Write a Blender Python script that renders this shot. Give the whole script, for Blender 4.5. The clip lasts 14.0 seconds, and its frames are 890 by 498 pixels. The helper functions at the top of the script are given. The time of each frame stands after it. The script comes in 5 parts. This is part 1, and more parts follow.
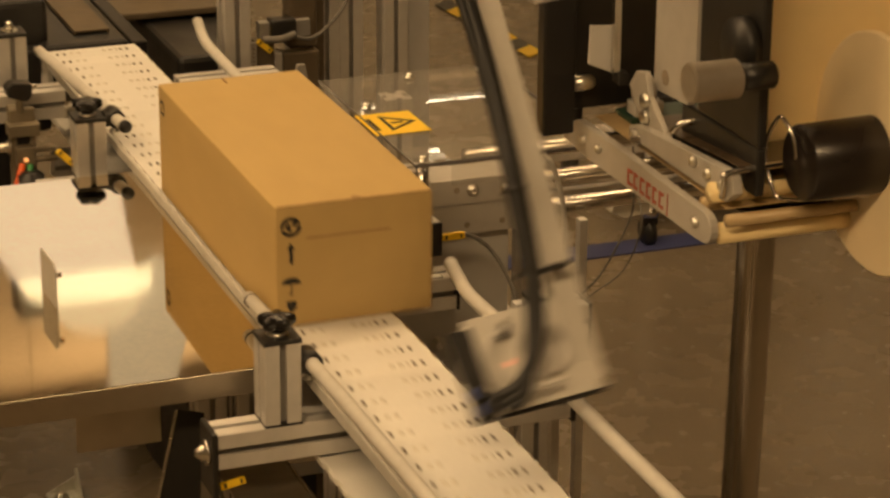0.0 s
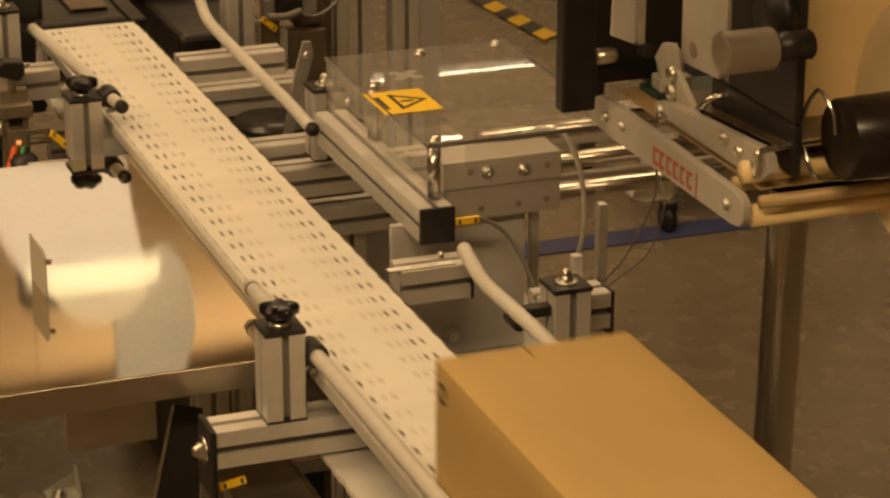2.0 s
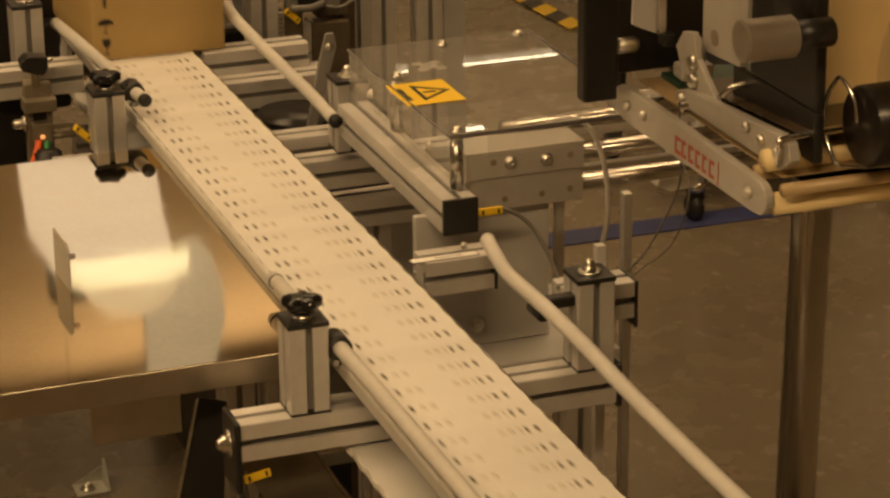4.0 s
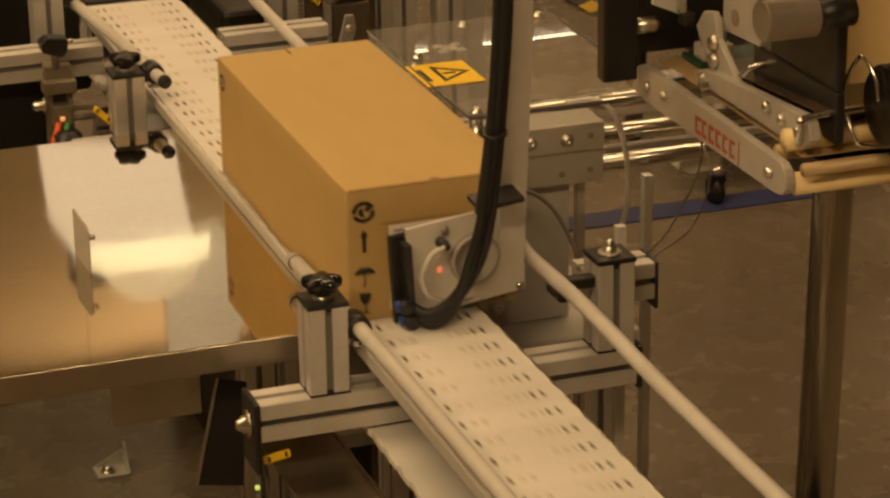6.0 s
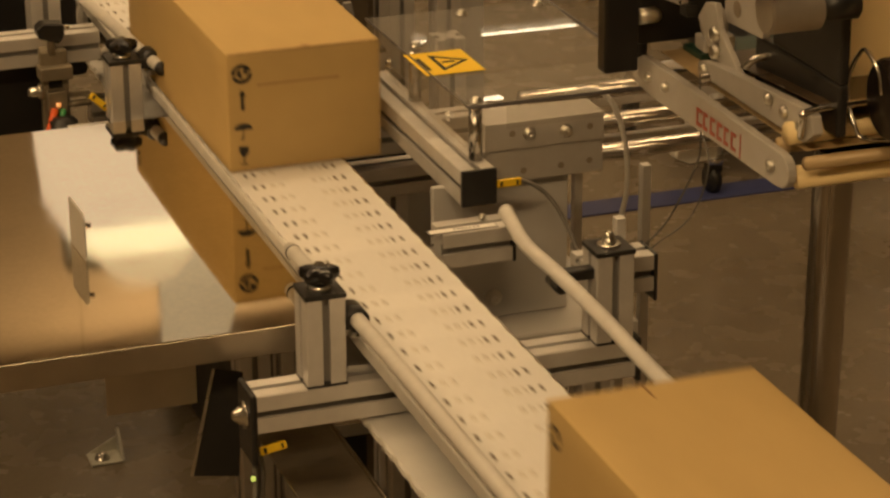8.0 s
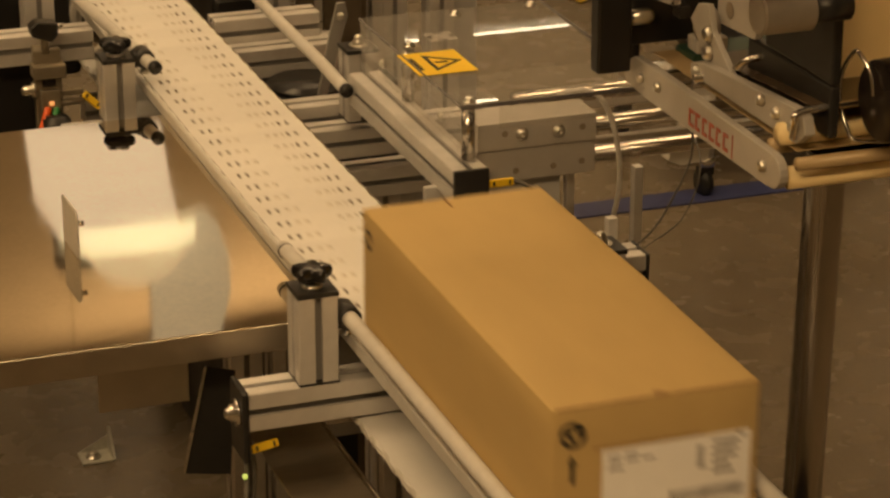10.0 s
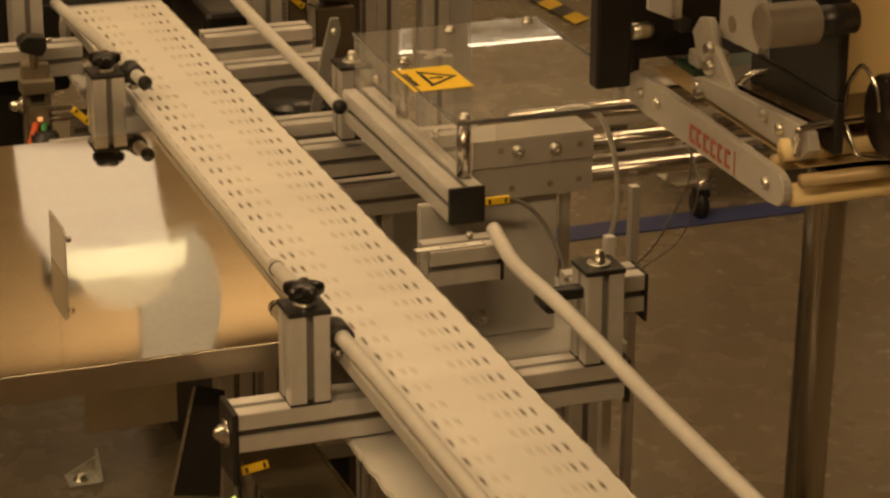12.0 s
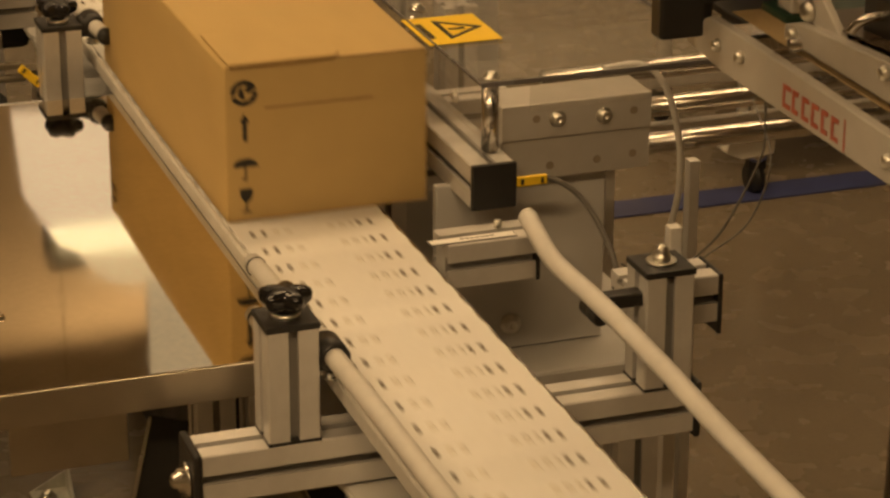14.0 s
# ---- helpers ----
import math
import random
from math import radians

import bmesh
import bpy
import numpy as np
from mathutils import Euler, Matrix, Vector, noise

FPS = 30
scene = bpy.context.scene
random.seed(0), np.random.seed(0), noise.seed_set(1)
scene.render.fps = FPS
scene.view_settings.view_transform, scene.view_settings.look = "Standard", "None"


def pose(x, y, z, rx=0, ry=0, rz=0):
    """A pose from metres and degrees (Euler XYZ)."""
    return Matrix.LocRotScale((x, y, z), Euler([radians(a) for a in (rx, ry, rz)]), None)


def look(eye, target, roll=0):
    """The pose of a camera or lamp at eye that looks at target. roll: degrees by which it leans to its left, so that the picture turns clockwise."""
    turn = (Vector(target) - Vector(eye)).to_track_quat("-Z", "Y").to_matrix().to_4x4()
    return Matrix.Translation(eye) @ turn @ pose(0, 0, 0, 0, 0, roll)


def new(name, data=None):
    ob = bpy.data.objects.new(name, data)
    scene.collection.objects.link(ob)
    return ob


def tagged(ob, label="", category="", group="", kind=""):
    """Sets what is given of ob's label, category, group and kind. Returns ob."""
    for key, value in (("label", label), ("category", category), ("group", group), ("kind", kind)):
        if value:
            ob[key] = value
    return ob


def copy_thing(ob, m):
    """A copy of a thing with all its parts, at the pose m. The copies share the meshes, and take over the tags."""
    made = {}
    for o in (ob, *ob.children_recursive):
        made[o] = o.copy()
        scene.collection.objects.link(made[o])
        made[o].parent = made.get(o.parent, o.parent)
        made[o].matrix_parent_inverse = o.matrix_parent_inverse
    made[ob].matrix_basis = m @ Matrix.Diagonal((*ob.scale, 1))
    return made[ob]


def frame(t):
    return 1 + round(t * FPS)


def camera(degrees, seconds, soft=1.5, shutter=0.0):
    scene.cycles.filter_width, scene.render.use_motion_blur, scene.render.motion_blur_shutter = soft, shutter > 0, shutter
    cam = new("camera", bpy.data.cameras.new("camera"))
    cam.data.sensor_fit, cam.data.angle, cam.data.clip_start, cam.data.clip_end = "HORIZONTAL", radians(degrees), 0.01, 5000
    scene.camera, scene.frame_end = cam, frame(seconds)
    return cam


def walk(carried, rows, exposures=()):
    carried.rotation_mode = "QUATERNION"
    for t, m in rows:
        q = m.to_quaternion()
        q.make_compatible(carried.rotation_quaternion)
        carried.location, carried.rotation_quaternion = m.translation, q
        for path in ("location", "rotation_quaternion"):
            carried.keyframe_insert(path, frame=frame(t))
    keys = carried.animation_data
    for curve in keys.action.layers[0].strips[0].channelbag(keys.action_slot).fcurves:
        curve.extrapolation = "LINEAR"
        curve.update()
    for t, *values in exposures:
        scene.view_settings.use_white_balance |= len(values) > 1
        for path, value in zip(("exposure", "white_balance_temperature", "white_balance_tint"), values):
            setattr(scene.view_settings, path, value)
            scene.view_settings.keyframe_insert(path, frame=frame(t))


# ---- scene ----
cam = camera(18.8, 14.0, soft=2.5, shutter=0.8)
PATH = [
    (0, (-0.817, -2.758, 2.140), (-0.153, -0.996, 1.441), 0.3),
    (0.5, (-0.747, -2.592, 2.070), (-0.086, -0.835, 1.369), 0.2),
    (1, (-0.751, -2.596, 2.071), (-0.094, -0.839, 1.370), 0.1),
    (1.5, (-0.751, -2.594, 2.068), (-0.097, -0.839, 1.366), 0.1),
    (2, (-0.754, -2.590, 2.066), (-0.104, -0.838, 1.365), 0.1),
    (2.5, (-0.749, -2.595, 2.066), (-0.103, -0.831, 1.360), -0.1),
    (3, (-0.744, -2.594, 2.066), (-0.101, -0.823, 1.357), -0.4),
    (5.5, (-0.745, -2.587, 2.061), (-0.127, -0.824, 1.343), -0.8),
    (6, (-0.742, -2.588, 2.058), (-0.129, -0.824, 1.339), -0.8),
    (6.5, (-0.741, -2.580, 2.058), (-0.127, -0.810, 1.333), -0.4),
    (7, (-0.739, -2.578, 2.060), (-0.125, -0.813, 1.333), -0.5),
    (7.5, (-0.743, -2.573, 2.059), (-0.124, -0.805, 1.328), -0.4),
    (8, (-0.741, -2.567, 2.059), (-0.125, -0.810, 1.329), -0.4),
    (10.5, (-0.747, -2.579, 2.056), (-0.123, -0.823, 1.329), 0.0),
    (11, (-0.749, -2.582, 2.054), (-0.125, -0.828, 1.330), 0.0),
    (11.5, (-0.752, -2.582, 2.055), (-0.125, -0.828, 1.338), 0.4),
    (12, (-0.731, -2.522, 2.027), (-0.103, -0.771, 1.321), 0.3),
    (12.5, (-0.704, -2.447, 2.002), (-0.089, -0.698, 1.296), 0.3),
    (13, (-0.659, -2.336, 1.961), (-0.052, -0.589, 1.255), 0.1),
    (13.5, (-0.584, -2.133, 1.886), (0.015, -0.401, 1.176), 0.0),
    (14, (-0.527, -1.964, 1.828), (0.077, -0.224, 1.102), 0.1),
]

walk(cam, [(t, look(eye, target, roll)) for t, eye, target, roll in PATH],
     [(0.0, 0.04), (0.6, 0.09), (1.0, 0.07), (1.5, 0.0), (3.0, -0.12), (5.5, -0.17), (8.0, -0.20), (11.0, -0.20), (12.5, -0.24), (14.0, -0.18)])

# ---- world and light ----
WARM = (1.0, 0.654, 0.318)
world = bpy.data.worlds.new("hall_air")
scene.world = world
world.use_nodes = True
world.node_tree.nodes["Background"].inputs[0].default_value = (1.0, 0.66, 0.36, 1)
world.node_tree.nodes["Background"].inputs[1].default_value = 0.06
scene.view_settings.exposure = 0.0


def area_lamp(name, at, target, sx, sy, watts):
    data = bpy.data.lights.new(name, "AREA")
    data.shape, data.size, data.size_y, data.energy, data.color = "RECTANGLE", sx, sy, watts, WARM
    ob = new(name, data)
    ob.matrix_world = look(at, target)
    return ob


area_lamp("tube_row_light", (-2.2, 0.9, 3.95), (-2.2, 0.9, 0), 3.2, 0.5, 80)
area_lamp("tube_row_light", (1.6, 1.6, 3.95), (1.6, 1.6, 0), 3.2, 0.5, 104)
area_lamp("tube_row_light", (-2.0, -2.9, 3.95), (-2.0, -2.9, 0), 3.2, 0.5, 162)
area_lamp("tube_row_light", (0.5, 3.9, 3.95), (0.5, 3.9, 0), 5.0, 0.5, 36)

# Added wall washer: brightens the north wall for the steel table to mirror.
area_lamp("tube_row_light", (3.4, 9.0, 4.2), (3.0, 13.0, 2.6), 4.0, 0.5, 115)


# ---- materials ----
def material(name, colour, rough=0.5, metal=0.0, noise_scale=40.0, vary=0.12, bump=0.0, bump_scale=200.0, stain=0.0,
             rough_vary=0.1, stretch=(1, 1, 1), spec=0.5, piece=0.0, coat=0.0):
    m = bpy.data.materials.new(name)
    m.use_nodes = True
    t = m.node_tree
    n, link = t.nodes, t.links
    p = n["Principled BSDF"]
    p.inputs["Roughness"].default_value = rough
    p.inputs["Metallic"].default_value = metal
    p.inputs["Specular IOR Level"].default_value = spec
    p.inputs["Coat Weight"].default_value = coat
    tc = n.new("ShaderNodeTexCoord")
    mp = n.new("ShaderNodeMapping")
    mp.inputs["Scale"].default_value = stretch
    link.new(tc.outputs["Object"], mp.inputs[0])
    fine = n.new("ShaderNodeTexNoise")
    fine.inputs["Scale"].default_value, fine.inputs["Detail"].default_value = noise_scale, 6
    link.new(mp.outputs[0], fine.inputs["Vector"])
    wide = n.new("ShaderNodeTexNoise")
    wide.inputs["Scale"].default_value, wide.inputs["Detail"].default_value = noise_scale / 9, 3
    link.new(mp.outputs[0], wide.inputs["Vector"])
    mixed = n.new("ShaderNodeMath")
    mixed.operation = "MULTIPLY_ADD"
    link.new(wide.outputs[0], mixed.inputs[0])
    mixed.inputs[1].default_value = 0.6 + stain
    link.new(fine.outputs[0], mixed.inputs[2])
    ramp = n.new("ShaderNodeMapRange")
    ramp.inputs[1].default_value, ramp.inputs[2].default_value = 0.45, 1.15 + stain
    ramp.inputs[3].default_value, ramp.inputs[4].default_value = 1 - vary, 1 + vary
    link.new(mixed.outputs[0], ramp.inputs[0])
    last = ramp.outputs[0]
    if piece:
        info = n.new("ShaderNodeObjectInfo")
        pr = n.new("ShaderNodeMapRange")
        pr.inputs[3].default_value, pr.inputs[4].default_value = 1 - piece, 1 + piece
        link.new(info.outputs["Random"], pr.inputs[0])
        mul = n.new("ShaderNodeMath")
        mul.operation = "MULTIPLY"
        link.new(last, mul.inputs[0])
        link.new(pr.outputs[0], mul.inputs[1])
        last = mul.outputs[0]
    tint = n.new("ShaderNodeMix")
    tint.data_type, tint.blend_type = "RGBA", "MULTIPLY"
    tint.inputs[0].default_value = 1.0
    tint.inputs[6].default_value = (*colour, 1)
    link.new(last, tint.inputs[7])
    link.new(tint.outputs[2], p.inputs["Base Color"])
    rr = n.new("ShaderNodeMapRange")
    rr.inputs[1].default_value, rr.inputs[2].default_value = 0.3, 0.7
    rr.inputs[3].default_value, rr.inputs[4].default_value = max(0.02, rough - rough_vary), min(1, rough + rough_vary)
    link.new(wide.outputs[0], rr.inputs[0])
    link.new(rr.outputs[0], p.inputs["Roughness"])
    if bump:
        bn = n.new("ShaderNodeTexNoise")
        bn.inputs["Scale"].default_value, bn.inputs["Detail"].default_value = bump_scale, 4
        link.new(mp.outputs[0], bn.inputs["Vector"])
        b = n.new("ShaderNodeBump")
        b.inputs["Strength"].default_value, b.inputs["Distance"].default_value = bump, 0.001
        link.new(bn.outputs[0], b.inputs["Height"])
        link.new(b.outputs[0], p.inputs["Normal"])
    return m


def glow(name, colour, strength):
    m = bpy.data.materials.new(name)
    m.use_nodes = True
    p = m.node_tree.nodes["Principled BSDF"]
    p.inputs["Base Color"].default_value = (0.8, 0.8, 0.8, 1)
    p.inputs["Emission Color"].default_value = (*colour, 1)
    p.inputs["Emission Strength"].default_value = strength
    return m


def clear_sheet(name, tint, haze):
    """Acrylic: see-through, with gloss by Fresnel and a patchy pale haze painted in as diffuse white."""
    m = bpy.data.materials.new(name)
    m.use_nodes = True
    t = m.node_tree
    n, link = t.nodes, t.links
    n.remove(n["Principled BSDF"])
    tr, gl, df = n.new("ShaderNodeBsdfTransparent"), n.new("ShaderNodeBsdfGlossy"), n.new("ShaderNodeBsdfDiffuse")
    tr.inputs[0].default_value = (*tint, 1)
    gl.inputs["Roughness"].default_value = 0.012
    df.inputs[0].default_value = (0.75, 0.72, 0.66, 1)
    fr = n.new("ShaderNodeFresnel")
    fr.inputs[0].default_value = 1.45
    haze_mix, shine = n.new("ShaderNodeMixShader"), n.new("ShaderNodeMixShader")
    nz = n.new("ShaderNodeTexNoise")
    nz.inputs["Scale"].default_value = 25
    rg = n.new("ShaderNodeMapRange")
    rg.inputs[1].default_value, rg.inputs[2].default_value = 0.3, 0.8
    rg.inputs[3].default_value, rg.inputs[4].default_value = haze * 0.5, haze * 1.5
    link.new(nz.outputs[0], rg.inputs[0])
    link.new(rg.outputs[0], haze_mix.inputs[0])
    link.new(tr.outputs[0], haze_mix.inputs[1])
    link.new(df.outputs[0], haze_mix.inputs[2])
    link.new(fr.outputs[0], shine.inputs[0])
    link.new(haze_mix.outputs[0], shine.inputs[1])
    link.new(gl.outputs[0], shine.inputs[2])
    link.new(shine.outputs[0], n["Material Output"].inputs[0])
    return m


ALU = material("anodised_aluminium", (0.70, 0.68, 0.65), 0.42, 0.45, 60, 0.08, 0.05, 400)
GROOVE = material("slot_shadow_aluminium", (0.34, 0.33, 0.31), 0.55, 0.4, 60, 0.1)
STEEL = material("stainless_steel", (0.66, 0.63, 0.58), 0.2, 1.0, 50, 0.07, 0.03, 300)
SHEET = material("brushed_steel_sheet", (0.74, 0.67, 0.54), 0.040, 1.0, 150, 0.08, 0.0, 90, 0.1, 0.014)
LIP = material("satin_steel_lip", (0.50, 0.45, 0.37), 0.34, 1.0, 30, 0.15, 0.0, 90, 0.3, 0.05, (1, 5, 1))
POLISHED = material("polished_tube_steel", (0.50, 0.46, 0.40), 0.20, 1.0, 30, 0.08)
KNOBMETAL = material("worn_turned_steel", (0.50, 0.46, 0.40), 0.36, 0.8, 50, 0.12, 0.03, 200)
BRIGHTZINC = material("dull_bright_zinc", (0.66, 0.66, 0.60), 0.5, 0.35, 90, 0.2)
ZINC = material("zinc_plated_steel", (0.72, 0.70, 0.64), 0.3, 1.0, 90, 0.15)
BLACK = material("black_plastic", (0.018, 0.017, 0.016), 0.38, 0, 80, 0.2, 0.05, 500)
RUBBER = material("black_rubber_hose", (0.014, 0.014, 0.014), 0.5, 0, 90, 0.25)
DARK = material("dark_machine_paint", (0.015, 0.014, 0.0135), 0.38, 0.1, 30, 0.25)
BROWN = material("brown_varnished_casting", (0.135, 0.105, 0.068), 0.5, 0.15, 40, 0.25, 0.1, 120, 0.3)
DARKWEB = material("dark_brown_label_web", (0.075, 0.05, 0.028), 0.3, 0, 20, 0.3, 0.05, 60, 0.3)
GREYPAINT = material("light_grey_painted_steel", (0.52, 0.51, 0.49), 0.5, 0.0, 25, 0.05, 0.05, 300)
PLATE = material("bead_blasted_aluminium_plate", (0.51, 0.485, 0.445), 0.5, 0.25, 50, 0.07, 0.05, 500)
PADPLATE = material("bright_pad_plate", (0.78, 0.75, 0.69), 0.4, 0.15, 50, 0.06, 0.05, 400)
BELT = material("cream_plastic_belt", (0.76, 0.745, 0.71), 0.34, 0, 120, 0.06, 0.12, 60, 0.2, 0.06, piece=0.04)
# The dark of belt slots and of the drilled-hole discs, put into colour.
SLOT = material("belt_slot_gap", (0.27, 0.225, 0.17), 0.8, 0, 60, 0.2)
FAINT_SLOT = material("faint_slot_shade", (0.67, 0.64, 0.58), 0.7, 0, 160, 0.3)
ROD = material("grey_white_plastic_tube", (0.60, 0.58, 0.54), 0.42, 0, 60, 0.12, 0.05, 200, 0.3)
CARD = material("brown_corrugated_cardboard", (0.52, 0.370, 0.152), 0.75, 0, 26, 0.07, 0.12, 260, 0.3, 0.05, (1, 0.35, 1), spec=0.25)
CARDCUT = material("cut_cardboard_edge", (0.28, 0.17, 0.07), 0.9, 0, 200, 0.2)
INK = material("black_printing_ink", (0.02, 0.017, 0.015), 0.6, 0, 200, 0.2)
PAPER = material("white_label_paper", (0.88, 0.86, 0.82), 0.5, 0, 60, 0.03)
GREYINK = material("grey_printing_ink", (0.25, 0.235, 0.22), 0.6, 0, 200, 0.2)
BLUEINK = material("blue_printing_ink", (0.03, 0.04, 0.20), 0.5, 0, 200, 0.2)
YELLOW = material("yellow_vinyl", (0.88, 0.59, 0.02), 0.4, 0, 80, 0.05)
WEB = material("yellowish_backing_paper", (0.97, 0.78, 0.42), 0.45, 0, 20, 0.05, 0.05, 60)
ROLLSIDE = material("cream_flange_disc", (0.98, 0.82, 0.54), 0.5, 0, 25, 0.04)
REDINK = material("red_printing_ink", (0.42, 0.10, 0.06), 0.5, 0, 90, 0.25)
ORANGE = material("orange_air_tube", (0.75, 0.12, 0.02), 0.4, 0, 60, 0.1)
GREEN = material("green_air_tube", (0.03, 0.22, 0.06), 0.4, 0, 60, 0.1)
BLUE = material("blue_plastic_fitting", (0.02, 0.06, 0.30), 0.35, 0, 60, 0.1)
CABLE = material("grey_cable_jacket", (0.15, 0.14, 0.125), 0.5, 0, 60, 0.15)
CLEARTUBE = material("milky_air_tube", (0.62, 0.60, 0.56), 0.3, 0, 60, 0.1)
BRASS = material("yellow_zinc_bracket", (0.30, 0.26, 0.19), 0.45, 0.5, 40, 0.25)
COPPER = material("brown_roller_coating", (0.46, 0.34, 0.18), 0.42, 0.1, 40, 0.1)
GREENBOARD = material("dark_green_board", (0.02, 0.06, 0.04), 0.4, 0, 60, 0.2)
NAVY = material("navy_blue_cover", (0.012, 0.02, 0.06), 0.5, 0, 40, 0.2)
CONCRETE = material("polished_grey_concrete", (0.190, 0.154, 0.106), 0.26, 0, 110, 0.13, 0.14, 260, 0.1, 0.05, spec=0.45)
WHITEPAINT = material("white_panel_paint", (0.80, 0.77, 0.70), 0.6, 0, 6, 0.06, 0.03, 80)
STRIPE = material("blue_floor_paint", (0.045, 0.055, 0.16), 0.45, 0, 20, 0.2)
WALLPAINT = material("beige_wall_paint", (0.62, 0.58, 0.49), 0.8, 0, 3, 0.1, 0.05, 60)
CEILPAINT = material("dark_ceiling_paint", (0.66, 0.57, 0.45), 0.85, 0, 3, 0.1)
ACRYLIC = clear_sheet("clear_acrylic", (0.93, 0.92, 0.90), 0.13)
ACRYLIC_EDGE = material("acrylic_cut_edge", (0.16, 0.15, 0.15), 0.25, 0, 60, 0.1)
TUBE_GLOW = glow("fluorescent_tube_glow", (1.0, 0.80, 0.52), 12.0)
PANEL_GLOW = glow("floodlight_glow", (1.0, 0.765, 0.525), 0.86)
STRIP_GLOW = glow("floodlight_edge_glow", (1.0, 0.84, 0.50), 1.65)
DIM_GLOW = glow("reflection_card_glow", (1.0, 0.76, 0.46), 0.46)
SOFT_GLOW = glow("floodlight_fade_glow", (1.0, 0.74, 0.42), 0.80)
RED_LED = glow("red_led_glow", (1.0, 0.10, 0.02), 0.8)
AMBER_LED = glow("amber_led_glow", (1.0, 0.30, 0.04), 0.9)
LIME_LED = glow("lime_led_glow", (0.55, 0.85, 0.05), 0.7)


def let_light_through(m, colour, share):
    """Thin paper: part of the light that falls on its back shows on its front."""
    t = m.node_tree
    out, p = t.nodes["Material Output"], t.nodes["Principled BSDF"]
    tl, mix = t.nodes.new("ShaderNodeBsdfTranslucent"), t.nodes.new("ShaderNodeMixShader")
    tl.inputs[0].default_value = (*colour, 1)
    mix.inputs[0].default_value = share
    t.links.new(p.outputs[0], mix.inputs[1])
    t.links.new(tl.outputs[0], mix.inputs[2])
    t.links.new(mix.outputs[0], out.inputs[0])


let_light_through(WEB, (0.98, 0.82, 0.46), 0.12)
let_light_through(ROLLSIDE, (0.98, 0.80, 0.50), 0.08)


# ---- mesh makers ----
def empty(name, x=0, y=0, z=0, label="", category="", group="", kind=""):
    ob = new(name)
    ob.empty_display_size = 0.02
    ob.location = (x, y, z)
    return tagged(ob, label, category, group, kind)


def finish(name, bm, mats, smooth=False):
    me = bpy.data.meshes.new(name)
    if mats is not ACRYLIC:
        bmesh.ops.recalc_face_normals(bm, faces=bm.faces)
    bm.to_mesh(me)
    bm.free()
    for m in mats if isinstance(mats, (list, tuple)) else [mats]:
        me.materials.append(m)
    if smooth:
        me.polygons.foreach_set("use_smooth", [True] * len(me.polygons))
    return me


def part(name, bm, mats, parent, label="", smooth=False):
    ob = new(name, finish(name, bm, mats, smooth))
    ob.parent = parent
    if label:
        ob["label"] = label
    return ob


def thing(name, bm, mats, label, category, group="", kind="", smooth=False):
    return tagged(new(name, finish(name, bm, mats, smooth)), label, category, group, kind)


def pane(points):
    """A one-sided sheet with its corners anticlockwise as seen from outside."""
    bm = bmesh.new()
    bm.faces.new([bm.verts.new(p) for p in points])
    return bm


def block(x0, x1, y0, y1, z0, z1, bevel=0.0, bm=None, seg=2, mat=0):
    own = bmesh.new()
    bmesh.ops.create_cube(own, size=1)
    for v in own.verts:
        v.co = Vector(((x0 + x1) / 2 + v.co.x * (x1 - x0), (y0 + y1) / 2 + v.co.y * (y1 - y0), (z0 + z1) / 2 + v.co.z * (z1 - z0)))
    if bevel:
        bmesh.ops.bevel(own, geom=list(own.edges), offset=bevel, segments=seg, affect="EDGES", profile=0.5)
    for f in own.faces:
        f.material_index = mat
    if bm is None:
        return own
    return merge(bm, own)


def merge(bm, other, m=None):
    me = bpy.data.meshes.new("scratch")
    if m is not None:
        other.transform(m)
    other.to_mesh(me)
    other.free()
    bm.from_mesh(me)
    bpy.data.meshes.remove(me)
    return bm


def axis_turn(axis):
    return {"z": Matrix.Identity(4), "x": Matrix.Rotation(radians(90), 4, "Y"), "y": Matrix.Rotation(radians(-90), 4, "X"),
            "-x": Matrix.Rotation(radians(-90), 4, "Y"), "-y": Matrix.Rotation(radians(90), 4, "X"), "-z": Matrix.Rotation(radians(180), 4, "X")}[axis]


def cyl(at, axis, r, length, bevel=0.0, r2=None, seg=28, bm=None, mat=0):
    """A rod from at along the axis."""
    own = bmesh.new()
    bmesh.ops.create_cone(own, cap_ends=True, segments=seg, radius1=r, radius2=r if r2 is None else r2, depth=length)
    if bevel:
        rims = [e for e in own.edges if abs(e.verts[0].co.z - e.verts[1].co.z) < 1e-6]
        bmesh.ops.bevel(own, geom=rims, offset=bevel, segments=2, affect="EDGES")
    for f in own.faces:
        f.material_index = mat
    own.transform(Matrix.Translation(at) @ axis_turn(axis) @ Matrix.Translation((0, 0, length / 2)))
    return own if bm is None else merge(bm, own)


def turned(points, at=(0, 0, 0), axis="z", seg=28, bm=None):
    """A body of revolution from (radius, height) pairs."""
    own = bmesh.new()
    rings = []
    for r, h in points:
        rings.append([own.verts.new((r * math.cos(2 * math.pi * k / seg), r * math.sin(2 * math.pi * k / seg), h)) for k in range(seg)])
    for a, b in zip(rings, rings[1:]):
        for k in range(seg):
            own.faces.new((a[k], a[(k + 1) % seg], b[(k + 1) % seg], b[k]))
    own.faces.new(rings[0][::-1])
    own.faces.new(rings[-1])
    own.transform(Matrix.Translation(at) @ axis_turn(axis))
    return own if bm is None else merge(bm, own)


